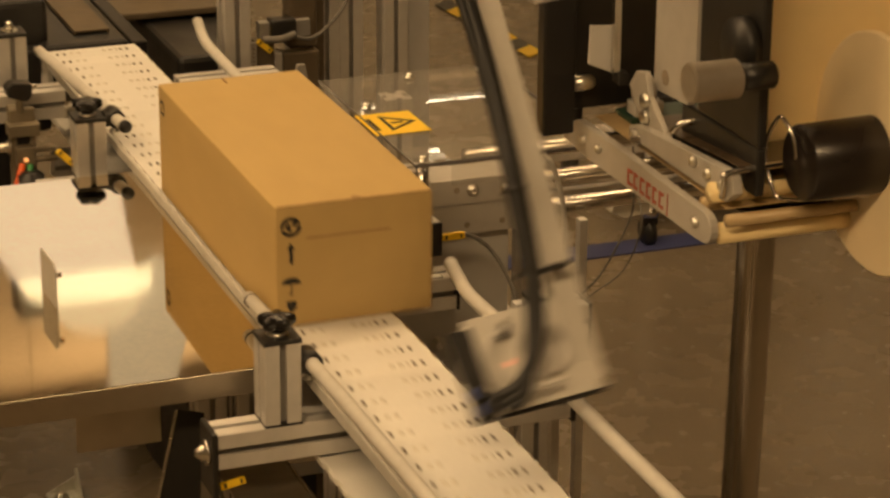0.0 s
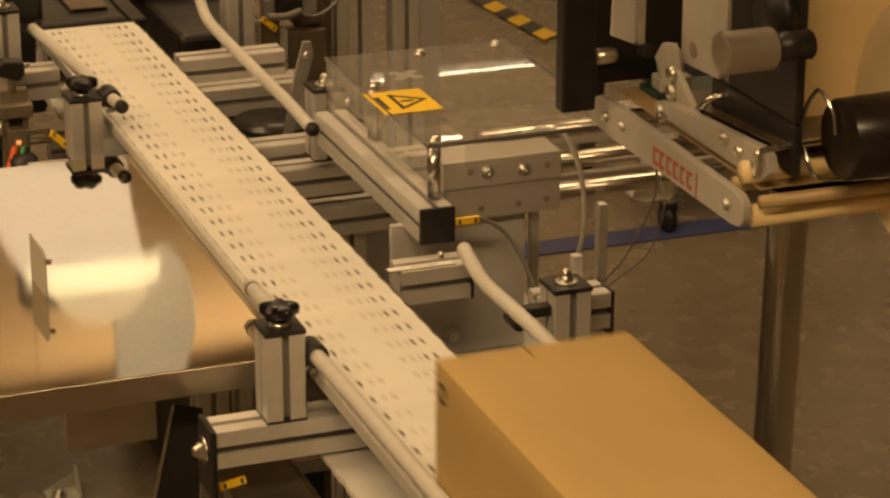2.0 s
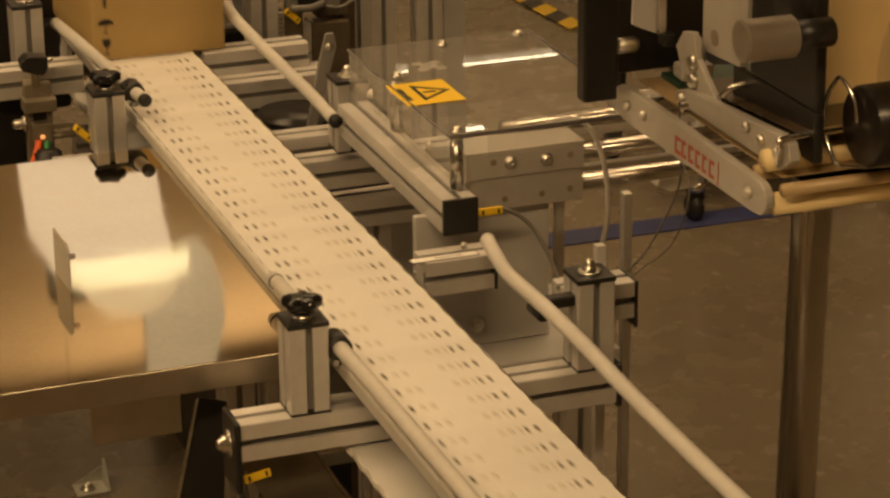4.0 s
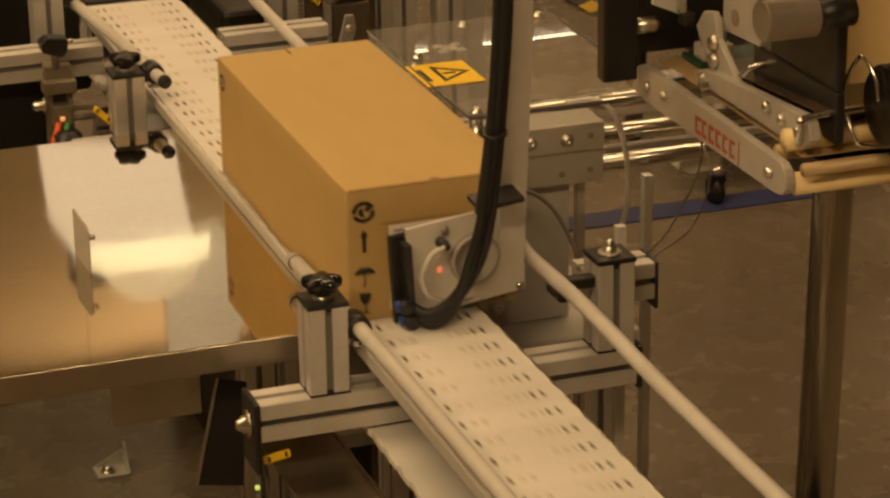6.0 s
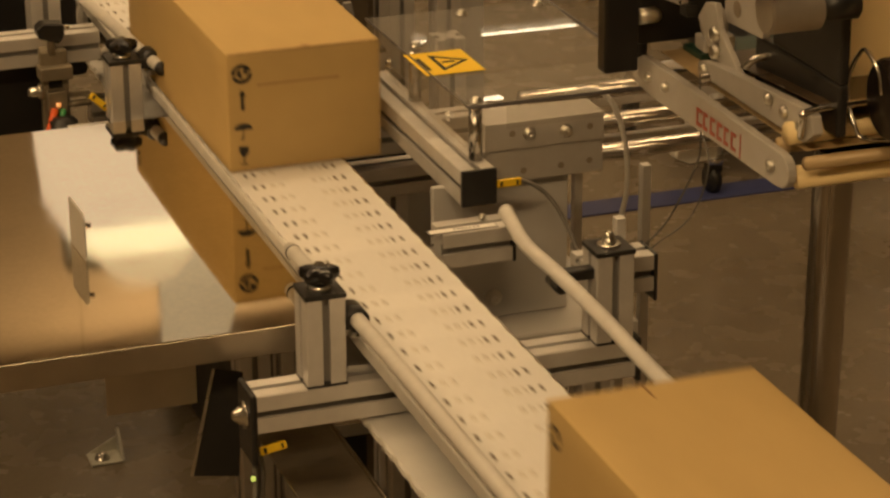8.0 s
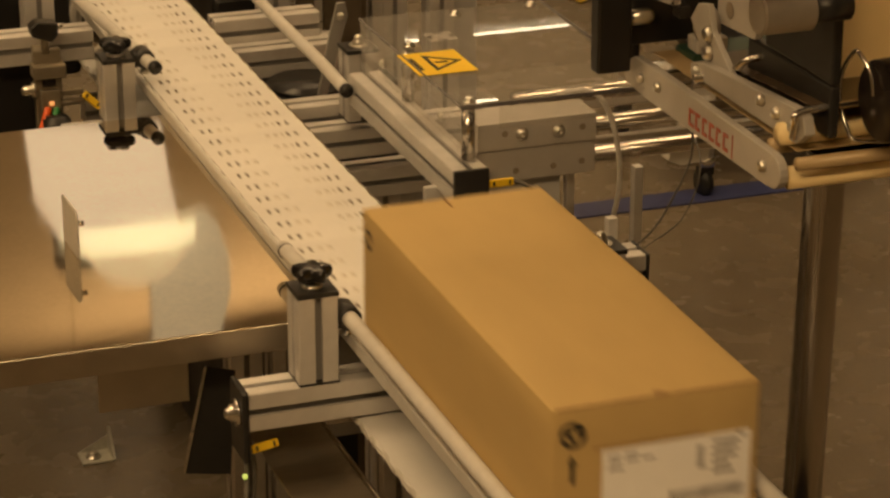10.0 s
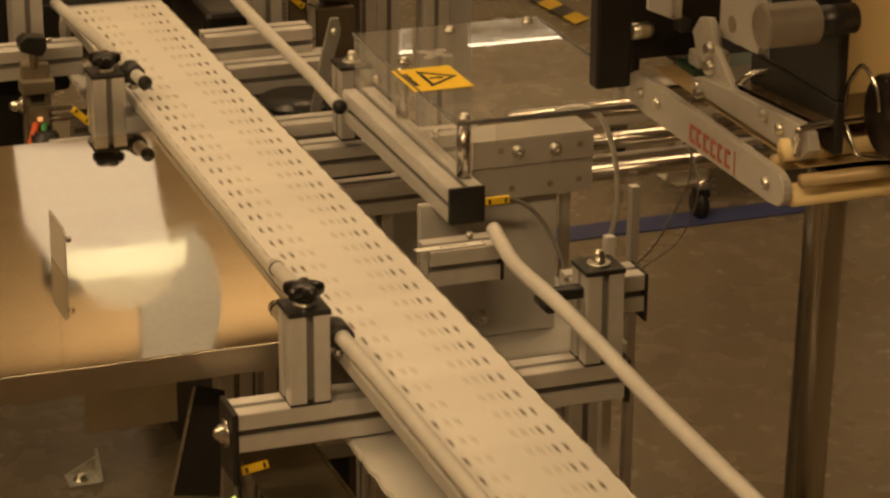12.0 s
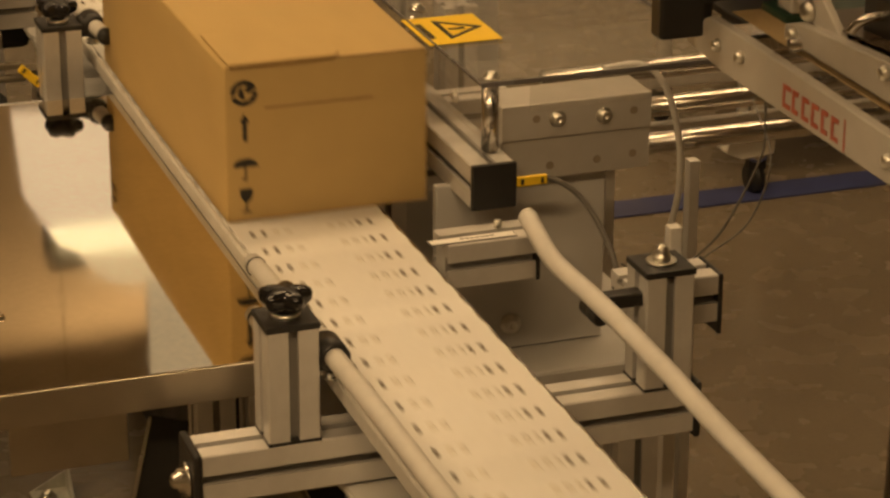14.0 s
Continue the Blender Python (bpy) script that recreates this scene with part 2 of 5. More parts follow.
def smooth_line(points, steps=8):
    """Points of a soft curve through the given ones."""
    pts = [Vector(p) for p in points]
    ext = [2 * pts[0] - pts[1], *pts, 2 * pts[-1] - pts[-2]]
    out = []
    for a, b, c, d in zip(ext, ext[1:], ext[2:], ext[3:]):
        for k in range(steps):
            u = k / steps
            out.append(0.5 * (2 * b + (c - a) * u + (2 * a - 5 * b + 4 * c - d) * u * u + (3 * b - a - 3 * c + d) * u ** 3))
    return out + [pts[-1]]


def tube(points, r, steps=8, seg=12, bm=None, mat=0, straight=False):
    line = [Vector(p) for p in points] if straight else smooth_line(points, steps)
    own = bmesh.new()
    up, rings = Vector((0.31, 0.12, 0.94)), []
    for k, p in enumerate(line):
        way = (line[min(k + 1, len(line) - 1)] - line[max(k - 1, 0)]).normalized()
        side = way.cross(up)
        side = side.normalized() if side.length > 1e-4 else Vector((1, 0, 0))
        up = side.cross(way).normalized()
        rings.append([own.verts.new(p + r * (math.cos(a) * side + math.sin(a) * up)) for a in (2 * math.pi * j / seg for j in range(seg))])
    for a, b in zip(rings, rings[1:]):
        for j in range(seg):
            own.faces.new((a[j], a[(j + 1) % seg], b[(j + 1) % seg], b[j]))
    own.faces.new(rings[0][::-1])
    own.faces.new(rings[-1])
    for f in own.faces:
        f.material_index = mat
    return own if bm is None else merge(bm, own)


def outline(points, depth, at=(0, 0, 0), turn=None, bevel=0.0):
    """A plate of the given (u, v) outline, that thick along its own z."""
    own = bmesh.new()
    face = own.faces.new([own.verts.new((u, v, 0)) for u, v in points])
    made = bmesh.ops.extrude_face_region(own, geom=[face])
    bmesh.ops.translate(own, vec=(0, 0, depth), verts=[v for v in made["geom"] if isinstance(v, bmesh.types.BMVert)])
    if bevel:
        bmesh.ops.bevel(own, geom=[e for e in own.edges], offset=bevel, segments=1, affect="EDGES")
    own.transform(Matrix.Translation(at) @ (turn or Matrix.Identity(4)))
    return own


FACE_X = Matrix(((0, 0, 1, 0), (1, 0, 0, 0), (0, 1, 0, 0), (0, 0, 0, 1)))     # u along y, v along z, thick along x
FACE_Y = Matrix(((1, 0, 0, 0), (0, 0, 1, 0), (0, 1, 0, 0), (0, 0, 0, 1)))     # u along x, v along z, thick along y


def strut(axis, at, length, a=0.045, b=0.045):
    """A slotted profile: at is its low corner, a and b its sides, with one slot in each face."""
    g, d, w = 0.0042, 0.0085, 0.0075
    def side(n):
        m = n / 2
        return [(0.0012, 0), (m - g, 0), (m - g, 0.0035), (m - w, 0.0035), (m - w, d), (m + w, d), (m + w, 0.0035), (m + g, 0.0035), (m + g, 0), (n - 0.0012, 0)]
    pts = [(u, v) for u, v in side(a)] + [(a - v, u) for u, v in side(b)] + [(a - u, b - v) for u, v in side(a)] + [(v, b - u) for u, v in side(b)]
    own = bmesh.new()
    low = [own.verts.new((u, v, 0)) for u, v in pts]
    high = [own.verts.new((u, v, length)) for u, v in pts]
    n = len(pts)
    for k in range(n):
        f = own.faces.new((low[k], low[(k + 1) % n], high[(k + 1) % n], high[k]))
        # slot faces take the darker tone, so their shade is put into colour
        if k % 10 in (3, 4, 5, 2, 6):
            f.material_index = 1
    own.faces.new(low[::-1])
    own.faces.new(high)
    turn = {"z": Matrix.Identity(4), "x": Matrix(((0, 0, 1, 0), (1, 0, 0, 0), (0, 1, 0, 0), (0, 0, 0, 1))),
            "y": Matrix(((1, 0, 0, 0), (0, 0, 1, 0), (0, 1, 0, 0), (0, 0, 0, 1)))}[axis]
    own.transform(Matrix.Translation(at) @ turn)
    return own


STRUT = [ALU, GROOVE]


def bolt_head(at, axis="z", r=0.007, parent=None, name="screw", mat=None):
    """A washer with a domed socket head."""
    bm = turned([(r * 1.35, 0), (r * 1.35, r * 0.22), (r * 0.95, r * 0.24), (r * 0.95, r * 0.7), (r * 0.7, r * 1.0), (r * 0.32, r * 1.05), (r * 0.3, r * 0.7)],
                at, axis, 18)
    return part(name, bm, mat or ZINC, parent, "zinc-plated screw head", True)


# ---- the hall ----
thing("floor", block(-9, 9, -11, 13, -0.2, 0.0), CONCRETE, "worn polished grey concrete floor of the hall", "floor", kind="structure")
for nm, b in (("wall_north", (-9, 9, 13, 13.2)), ("wall_south", (-9, 9, -11.2, -11)), ("wall_west", (-9.2, -9, -11.2, 13.2)), ("wall_east", (9, 9.2, -11.2, 13.2))):
    thing(nm, block(*b, 0, 4.8), WALLPAINT, "plain beige painted wall of the factory hall", "wall", kind="structure")
thing("ceiling", block(-9.2, 9.2, -11.2, 13.2, 4.8, 5.0), CEILPAINT, "dark painted ceiling of the factory hall", "ceiling", kind="structure")
thing("floor_stripe", block(0.9, 1.93, 2.46, 2.54, 0.0005, 0.004), STRIPE, "blue painted marking stripe on the concrete floor", "floor marking", kind="structure")


def hazard_tape():
    e = empty("hazard_tape", 1.985, 4.66, 0.0, "yellow and black striped floor tape", "floor tape", kind="structure")
    n, length, w = 8, 0.62, 0.06
    for k in range(n):
        own = outline([(0, k * length / n), (w, k * length / n + w * 0.6), (w, (k + 1) * length / n + w * 0.6), (0, (k + 1) * length / n)], 0.002,
                      (0, 0, 0.004), Matrix.Rotation(radians(185), 4, "Z"))
        part("tape_band", own, YELLOW if k % 2 else BLACK, e)


hazard_tape()


def tube_light(x, y):
    e = empty("ceiling_light", x, y, 3.78, "single fluorescent tube fitting hung from the ceiling", "ceiling light", "fluorescent fittings of the hall")
    part("housing", block(-0.78, 0.78, -0.11, 0.11, 0.0, 0.07, 0.01), GREYPAINT, e)
    for dy in (0.0,):
        part("tube", cyl((-0.74, dy, -0.025), "x", 0.009, 1.48), TUBE_GLOW, e, "glowing fluorescent tube", True)
    for dx in (-0.6, 0.6):
        part("hanger", cyl((dx, 0, 0.06), "z", 0.004, 0.96), STEEL, e)
    return e


light = tube_light(3.45, 8.1)
for x, y in ((5.36, 8.70), (-3.2, 8.5), (-3.2, 1.6), (-1.4, 1.6), (0.8, 1.6), (2.4, 1.6), (-3.2, -2.4), (-1.4, -2.4), (3.4, -2.4), (5.6, 3.2), (-0.5, 3.9), (1.5, 3.9)):
    copy_thing(light, pose(x, y, 3.78))


# Unseen source: its glowing outlines are cut to the bright patch the table mirrors.
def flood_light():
    e = empty("flood_light", 1.265, 7.2, 3.28, "unseen floodlight with glowing faces shaped to the patch mirrored in the steel table", "flood light")
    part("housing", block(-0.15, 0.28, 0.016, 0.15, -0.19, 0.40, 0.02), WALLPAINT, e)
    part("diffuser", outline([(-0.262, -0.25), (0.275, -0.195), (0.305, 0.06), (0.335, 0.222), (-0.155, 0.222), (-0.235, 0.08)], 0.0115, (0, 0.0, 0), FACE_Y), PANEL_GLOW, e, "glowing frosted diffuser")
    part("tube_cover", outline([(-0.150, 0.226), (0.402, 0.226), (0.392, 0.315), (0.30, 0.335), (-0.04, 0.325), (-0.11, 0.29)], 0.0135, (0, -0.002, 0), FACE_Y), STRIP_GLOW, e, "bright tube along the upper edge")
    part("soft_glow_shape", outline([(-0.04, 0.330), (0.30, 0.340), (0.355, 0.335), (0.33, 0.40), (0.27, 0.45), (0.17, 0.485), (0.07, 0.46), (0.0, 0.40)], 0.012, (0, 0, 0), FACE_Y), SOFT_GLOW, e, "soft glowing shape over the tube, for the fading end of the mirrored patch")
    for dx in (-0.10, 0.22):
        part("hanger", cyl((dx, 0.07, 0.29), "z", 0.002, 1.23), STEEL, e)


# Unseen glowing card that gives the table its pale mirrored zone.
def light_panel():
    e = empty("light_panel", 1.68, 7.36, 3.55, "dim glowing card, added for the pale zone mirrored in the steel table", "light panel")
    part("sheet", outline([(-0.17, 0.16), (-0.09, 0.10), (-0.01, 0.0), (0.06, -0.03), (0.12, 0.05), (0.165, 0.20), (0.165, 0.35), (0.12, 0.52), (0.04, 0.80), (-0.17, 0.80)], 0.02, (0, 0, 0), FACE_Y), DIM_GLOW, e, "dim glowing sheet cut to the outline of the mirrored zone")
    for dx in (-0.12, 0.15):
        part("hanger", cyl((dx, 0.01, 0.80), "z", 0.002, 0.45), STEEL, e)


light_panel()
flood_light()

# ---- belt conveyor ----
BX0, BX1, BELT_Z = 0.069, 0.219, 0.900
PITCH, LINKS, NOSE_R = 0.046, 155, 0.055
LOOP = PITCH * LINKS
RUN = (LOOP - 2 * math.pi * NOSE_R) / 2
Y_FAR = 1.44
Y_NEAR = Y_FAR - RUN
BELT_SPEED = 0.60


def belt_link_mesh():
    """One belt module: two deep drain slots near each edge, shallow ones further in, their shade put into colour; its
    top at z 0.
    """
    half = PITCH / 2 - 0.00008
    xs, holes = [BX0], {}
    for x, w, deep in ((0.0815, 0.0042, True), (0.0925, 0.0042, True), (0.1040, 0.0062, False), (0.1150, 0.0062, False),
                       (0.1580, 0.0062, False), (0.1690, 0.0062, False), (0.1795, 0.0036, False), (0.1870, 0.0042, True), (0.1980, 0.0042, True)):
        holes[(x, x + w)] = deep
        xs += [x, x + w]
    xs.append(BX1)
    ys = [-half, -0.0065, 0.0065, half]
    bm = bmesh.new()
    def quad(a, b, c, d, mat=0):
        f = bm.faces.new([bm.verts.new(p) for p in (a, b, c, d)])
        f.material_index = mat
    for xa, xb in zip(xs, xs[1:]):
        for ya, yb in zip(ys, ys[1:]):
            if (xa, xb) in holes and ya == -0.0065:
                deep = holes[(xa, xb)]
                # slot faces carry their shade as colour: dark where deep, faint where shallow
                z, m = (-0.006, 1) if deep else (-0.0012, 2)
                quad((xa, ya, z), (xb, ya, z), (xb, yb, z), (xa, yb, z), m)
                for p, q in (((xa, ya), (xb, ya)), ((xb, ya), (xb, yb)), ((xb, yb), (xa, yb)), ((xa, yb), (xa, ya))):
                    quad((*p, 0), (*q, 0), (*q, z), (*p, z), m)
            else:
                quad((xa, ya, 0), (xb, ya, 0), (xb, yb, 0), (xa, yb, 0))
    for p, q in (((BX0, -half), (BX1, -half)), ((BX1, -half), (BX1, half)), ((BX1, half), (BX0, half)), ((BX0, half), (BX0, -half))):
        quad((*p, 0), (*q, 0), (*q, -0.010), (*p, -0.010))
    quad((BX0, -half, -0.010), (BX0, half, -0.010), (BX1, half, -0.010), (BX1, -half, -0.010))
    # knuckles that stand out a little at both edges
    for x in (BX0 - 0.003, BX1):
        merge(bm, block(x, x + 0.003, -half * 0.55, half * 0.55, -0.009, -0.002))
    bmesh.ops.remove_doubles(bm, verts=bm.verts, dist=1e-6)
    return finish("belt_link", bm, [BELT, SLOT, FAINT_SLOT])


def belt_pose(s):
    """The pose of a link that has gone s metres round the loop from the far end."""
    s %= LOOP
    turn = math.pi * NOSE_R
    if s < RUN:
        return pose(0, Y_FAR - s, BELT_Z)
    if s < RUN + turn:
        a = (s - RUN) / NOSE_R
        return pose(0, Y_NEAR - NOSE_R * math.sin(a), BELT_Z - NOSE_R + NOSE_R * math.cos(a), math.degrees(a))
    if s < 2 * RUN + turn:
        return pose(0, Y_NEAR + s - RUN - turn, BELT_Z - 2 * NOSE_R, 180)
    a = (s - 2 * RUN - turn) / NOSE_R
    return pose(0, Y_FAR + NOSE_R * math.sin(a), BELT_Z - NOSE_R - NOSE_R * math.cos(a), 180 + math.degrees(a))


def build_conveyor():
    e = empty("belt_conveyor", 0, 0, 0, "long conveyor with a cream slotted plastic belt on an aluminium frame", "conveyor")
    part("side_strip", block(BX1 + 0.0045, BX1 + 0.0085, Y_NEAR - 0.02, Y_FAR, 0.862, 0.894, 0.001), STEEL, e, "thin steel wear strip beside the belt")
    part("side_strip", block(BX0 - 0.0095, BX0 - 0.0040, Y_NEAR - 0.02, Y_FAR - 0.02, 0.886, 0.9025, 0.0024, None, 3), ROD, e, "rounded grey-white wear strip beside the belt")
    part("slide_bed", block(BX0 + 0.02, BX1 - 0.006, Y_NEAR + 0.04, Y_FAR - 0.03, 0.8555, 0.8865), DARK, e)
    for y in (0.0, 0.93, -1.3):
        part("crossbeam", strut("x", (-0.058, y, 0.805), 0.445), STRUT, e, "slotted aluminium crossbeam")
    for x, nm in ((0.105, "frame_rail"), (0.165, "frame_rail")):
        part(nm, strut("y", (x, Y_NEAR, 0.735), RUN), [BROWN, DARK], e, "dark brown frame rail")
    for y in (-1.42, -0.38, 0.70):
        for x in (0.105, 0.165):
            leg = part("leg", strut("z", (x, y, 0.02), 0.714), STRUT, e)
            part("foot", turned([(0.03, 0), (0.03, 0.008), (0.012, 0.014), (0.008, 0.022)], (x + 0.0225, y + 0.0225, 0.0)), BLACK, leg, "", True)
    for y in (Y_FAR, Y_NEAR):
        part("end_roller", cyl((BX0 + 0.006, y, BELT_Z - NOSE_R), "x", 0.0435, BX1 - BX0 - 0.012), STEEL, e, "", True)
    part("end_plate", block(-0.066, -0.0585, -0.004, 0.052, 0.768, 0.853, 0.003), BLACK, e, "black end plate of the crossbeam")
    b = part("end_bolt", turned([(0.016, 0), (0.016, 0.003), (0.0105, 0.0035), (0.0105, 0.009), (0.007, 0.0105), (0.007, 0.013), (0.004, 0.015)], (-0.066, 0.02, 0.822), "-x", 18), ZINC, e, "zinc bolt with a washer", True)
    part("support_plate", outline([(-0.068, 0.823), (-0.033, 0.812), (-0.042, 0.683), (-0.099, 0.693)], 0.003, (0, 0.15, 0), FACE_Y), BLACK, e, "leaning dark support plate")
    part("plate_edge", outline([(-0.070, 0.824), (-0.067, 0.824), (-0.097, 0.694), (-0.101, 0.694)], 0.002, (0, 0.1455, 0), FACE_Y), STEEL, e, "bright cut edge of the support plate")
    part("end_plate", block(0.3875, 0.394, -0.002, 0.048, 0.80, 0.853, 0.002), BLACK, e)
    return e


CONVEYOR = build_conveyor()


def plain_conveyor(name, y0, y1, label, mat):
    e = empty(name, 0.144, (y0 + y1) / 2, 0, label, "conveyor")
    h = (y1 - y0) / 2
    part("belt", block(-0.075, 0.075, -h, h, 0.84, 0.8995, 0.01), mat, e)
    for x in (-0.105, 0.078):
        part("side_frame", block(x, x + 0.027, -h, h, 0.79, 0.895, 0.003), DARK, e)
    n = max(2, int(h))
    for k in range(n):
        y = -h + 1.2 + k * (2 * h - 1.5) / (n - 1)
        for x in (-0.1, 0.06):
            part("leg", block(x, x + 0.04, y, y + 0.04, 0.0, 0.795), ALU, e)
    return e


plain_conveyor("infeed_conveyor", 1.492, 5.7, "dark infeed conveyor that brings the boxes", DARK)
plain_conveyor("outfeed_conveyor", -8.9, Y_NEAR - 0.055, "outfeed conveyor with a pale belt", BELT)


# ---- guide posts and rails ----
def star_knob(at, parent):
    bm = turned([(0.009, 0), (0.009, 0.008), (0.013, 0.010)], (0, 0, 0), "z", 20)
    lobes = bmesh.new()
    ring, seg = [], 60
    for h, k in ((0.009, 0.80), (0.012, 0.97), (0.018, 1.0), (0.022, 0.93), (0.0245, 0.70), (0.026, 0.3)):
        ring.append([lobes.verts.new((k * r * math.cos(a), k * r * math.sin(a), h)) for a, r in
                     ((2 * math.pi * j / seg, 0.0195 + 0.0042 * math.cos(5 * 2 * math.pi * j / seg)) for j in range(seg))])
    for a, b in zip(ring, ring[1:]):
        for j in range(seg):
            lobes.faces.new((a[j], a[(j + 1) % seg], b[(j + 1) % seg], b[j]))
    lobes.faces.new(ring[-1])
    lobes.faces.new(ring[0][::-1])
    merge(bm, lobes)
    bm.transform(Matrix.Translation(at))
    knob = part("star_knob", bm, material("glossy_black_bakelite", (0.012, 0.011, 0.011), 0.16, 0, 60, 0.1), parent, "glossy black star knob", True)
    part("washer", turned([(0.0125, -0.001), (0.0125, 0.0035), (0.009, 0.0038)], at, "z", 22), ZINC, knob, "", True)


def cap_nut(at, parent):
    bm = turned([(0.0135, 0), (0.0135, 0.002), (0.0125, 0.0022)], at, "z", 24)
    n = turned([(0.0082, 0.002), (0.0082, 0.007), (0.0062, 0.008), (0.0064, 0.0105), (0.0055, 0.0135), (0.0032, 0.0155), (0.001, 0.016)], at, "z", 12)
    part("cap_nut", merge(bm, n), ZINC, parent, "zinc cap nut on a washer", True)


def guide_post(x, y, z, height, clamp, top, label, rail_x=None, rail_z=0.94):
    """A short slotted post on a crossbeam, that clamps a guide rail at its side."""
    e = empty("guide_post", x, y, z, label, "guide post", "posts of the guide rails")
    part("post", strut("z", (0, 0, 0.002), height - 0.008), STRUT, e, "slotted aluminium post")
    part("foot_plate", block(-0.0005, 0.0455, -0.0005, 0.0455, 0.0, 0.0025), BLACK, e)
    part("cap_plate", block(-0.001, 0.046, -0.001, 0.046, height - 0.006, height, 0.001), BLACK, e, "black plastic cap plate")
    if top == "knob":
        star_knob((0.0225, 0.0225, height), e)
    else:
        cap_nut((0.0225, 0.0225, height), e)
    if clamp:
        rx, rz = rail_x - x, rail_z - z
        x0, x1 = (0.045, rx) if rx > 0.02 else (rx + 0.008, 0.0)
        c = part("clamp", block(x0 - 0.001, x1 + 0.001, 0.002 if rx > 0.02 else 0.008, 0.03 if rx > 0.02 else 0.024, rz - 0.012, rz + (0.008 if rx > 0.02 else 0.002), 0.003), BLACK, e, "black rail clamp")
        ring_z = rz if rx > 0.02 else rz - 0.0125
        ring_r = 0.0095 if rx > 0.02 else 0.004
        part("clamp_ring", turned([(ring_r, -0.016), (ring_r + 0.004, -0.0155), (ring_r + 0.004, 0.0155), (ring_r, 0.016)], (rx, 0.014, ring_z), "y", 24), BLACK, c, "", True)
        bolt_head((x1 if rx > 0.02 else x0, 0.012, rz - 0.022), "z", 0.006, c)
    return e


guide_post(0.0, 0.0, 0.85, 0.108, True, "knob", "slotted aluminium post with a black star knob on the near crossbeam", 0.058, 0.923)
guide_post(0.339, 0.0, 0.85, 0.112, True, "nut", "slotted aluminium post with a bright cap nut on top", 0.296)
guide_post(0.0, 0.945, 0.85, 0.094, True, "knob", "slotted aluminium post with a black star knob on the far crossbeam", 0.060)
guide_post(0.322, 0.838, 0.85, 0.106, False, "nut", "slotted aluminium post beside the clear safety hood")
guide_post(-0.042, 1.29, 0.85, 0.135, False, "nut", "tall slotted aluminium post at the infeed end")
guide_post(0.350, 1.375, 0.85, 0.19, False, "nut", "tall slotted aluminium post at the infeed end")


def guide_rail(points, label, plug_start=False, plug_end=False, ring=False, r=0.0088):
    e = empty("guide_rail", 0, 0, 0, label, "guide rail", "guide rails along the belt")
    part("rod", tube(points, r, 6, 16), ROD, e, "", True)
    a, b = Vector(points[0]), Vector(points[-1])
    if plug_end:
        part("end_plug", cyl(b - Vector((0, 0.0035, 0)), "y", r + 0.0006, 0.009, 0.001), BLACK, e, "black end plug", True)
    if plug_start:
        part("end_plug", cyl(a - Vector((0, 0.006, 0)), "y", r + 0.0003, 0.008, 0.001), ROD, e, "", True)
    if ring:
        part("seam_ring", turned([(r, -0.0012), (r + 0.0008, -0.001), (r + 0.0008, 0.001), (r, 0.0012)], a - Vector((0, 0.012, 0)), "y", 24), BLACK, e, "dark seam ring", True)


guide_rail([(0.0560, 0.252, 0.914), (0.0570, 0.10, 0.920), (0.0575, -0.04, 0.925), (0.0575, -0.4, 0.928), (0.0575, -1.9, 0.930)], "grey-white round guide rail with a dark seam ring beside the belt", ring=True)
guide_rail([(0.028, 1.32, 0.945), (0.045, 1.15, 0.942), (0.058, 0.98, 0.94), (0.064, 0.905, 0.94)], "grey-white guide rail with a black end plug near the infeed", plug_end=True)
guide_rail([(0.309, 0.210, 0.942), (0.302, 0.165, 0.941), (0.294, 0.10, 0.94), (0.2955, 0.0, 0.94), (0.2945, -0.12, 0.94), (0.286, -0.48, 0.94), (0.284, -1.9, 0.94)],
           "scuffed grey-white guide rail with a bent end", plug_start=True)
guide_rail([(0.314, 1.408, 0.944), (0.296, 1.298, 0.941), (0.29, 1.166, 0.941), (0.287, 0.979, 0.941), (0.286, 0.851, 0.941), (0.281, 0.715, 0.941)], "bent grey-white guide rail with a black end plug", plug_end=True)


# ---- steel side table ----
def steel_table():
    e = empty("steel_table", -0.3, 0.5, 0, "stainless steel side table with a folded front lip", "table")
    bm = block(-0.56, 0.3585, -0.407, 0.352, 0.886, 0.8885, 0.0008)
    part("top_sheet", bm, SHEET, e, "reflective brushed steel sheet")
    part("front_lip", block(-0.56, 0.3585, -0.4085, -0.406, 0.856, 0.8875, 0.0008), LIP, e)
    part("side_lip", block(-0.5615, -0.559, -0.406, 0.352, 0.856, 0.8875), SHEET, e)
    turn = pose(0.132, -0.071, 0.889, 0, 0, -88)
    def on_tab(bm):
        bm.transform(turn)
        return bm
    t = part("upright_tab", on_tab(outline([(0, 0), (0.070, 0), (0.070, 0.052), (0.062, 0.058), (0.0, 0.058)], 0.003, (0, 0, 0), FACE_Y, 0.0005)), PLATE, e, "small upright steel tab")
    part("tab_stud", on_tab(cyl((0.068, 0.003, 0.044), "y", 0.0035, 0.006)), STEEL, t, "", True)
    for x in (-0.5, -0.10):
        for y in (-0.37, 0.31):
            part("leg", block(x, x + 0.035, y, y + 0.035, 0, 0.8855, 0.003), STEEL, e)
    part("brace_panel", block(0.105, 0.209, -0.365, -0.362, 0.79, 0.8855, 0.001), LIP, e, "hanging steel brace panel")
    part("lower_stretcher", block(-0.465, -0.10, -0.36, -0.345, 0.22, 0.25, 0.002), STEEL, e)
    return e


steel_table()


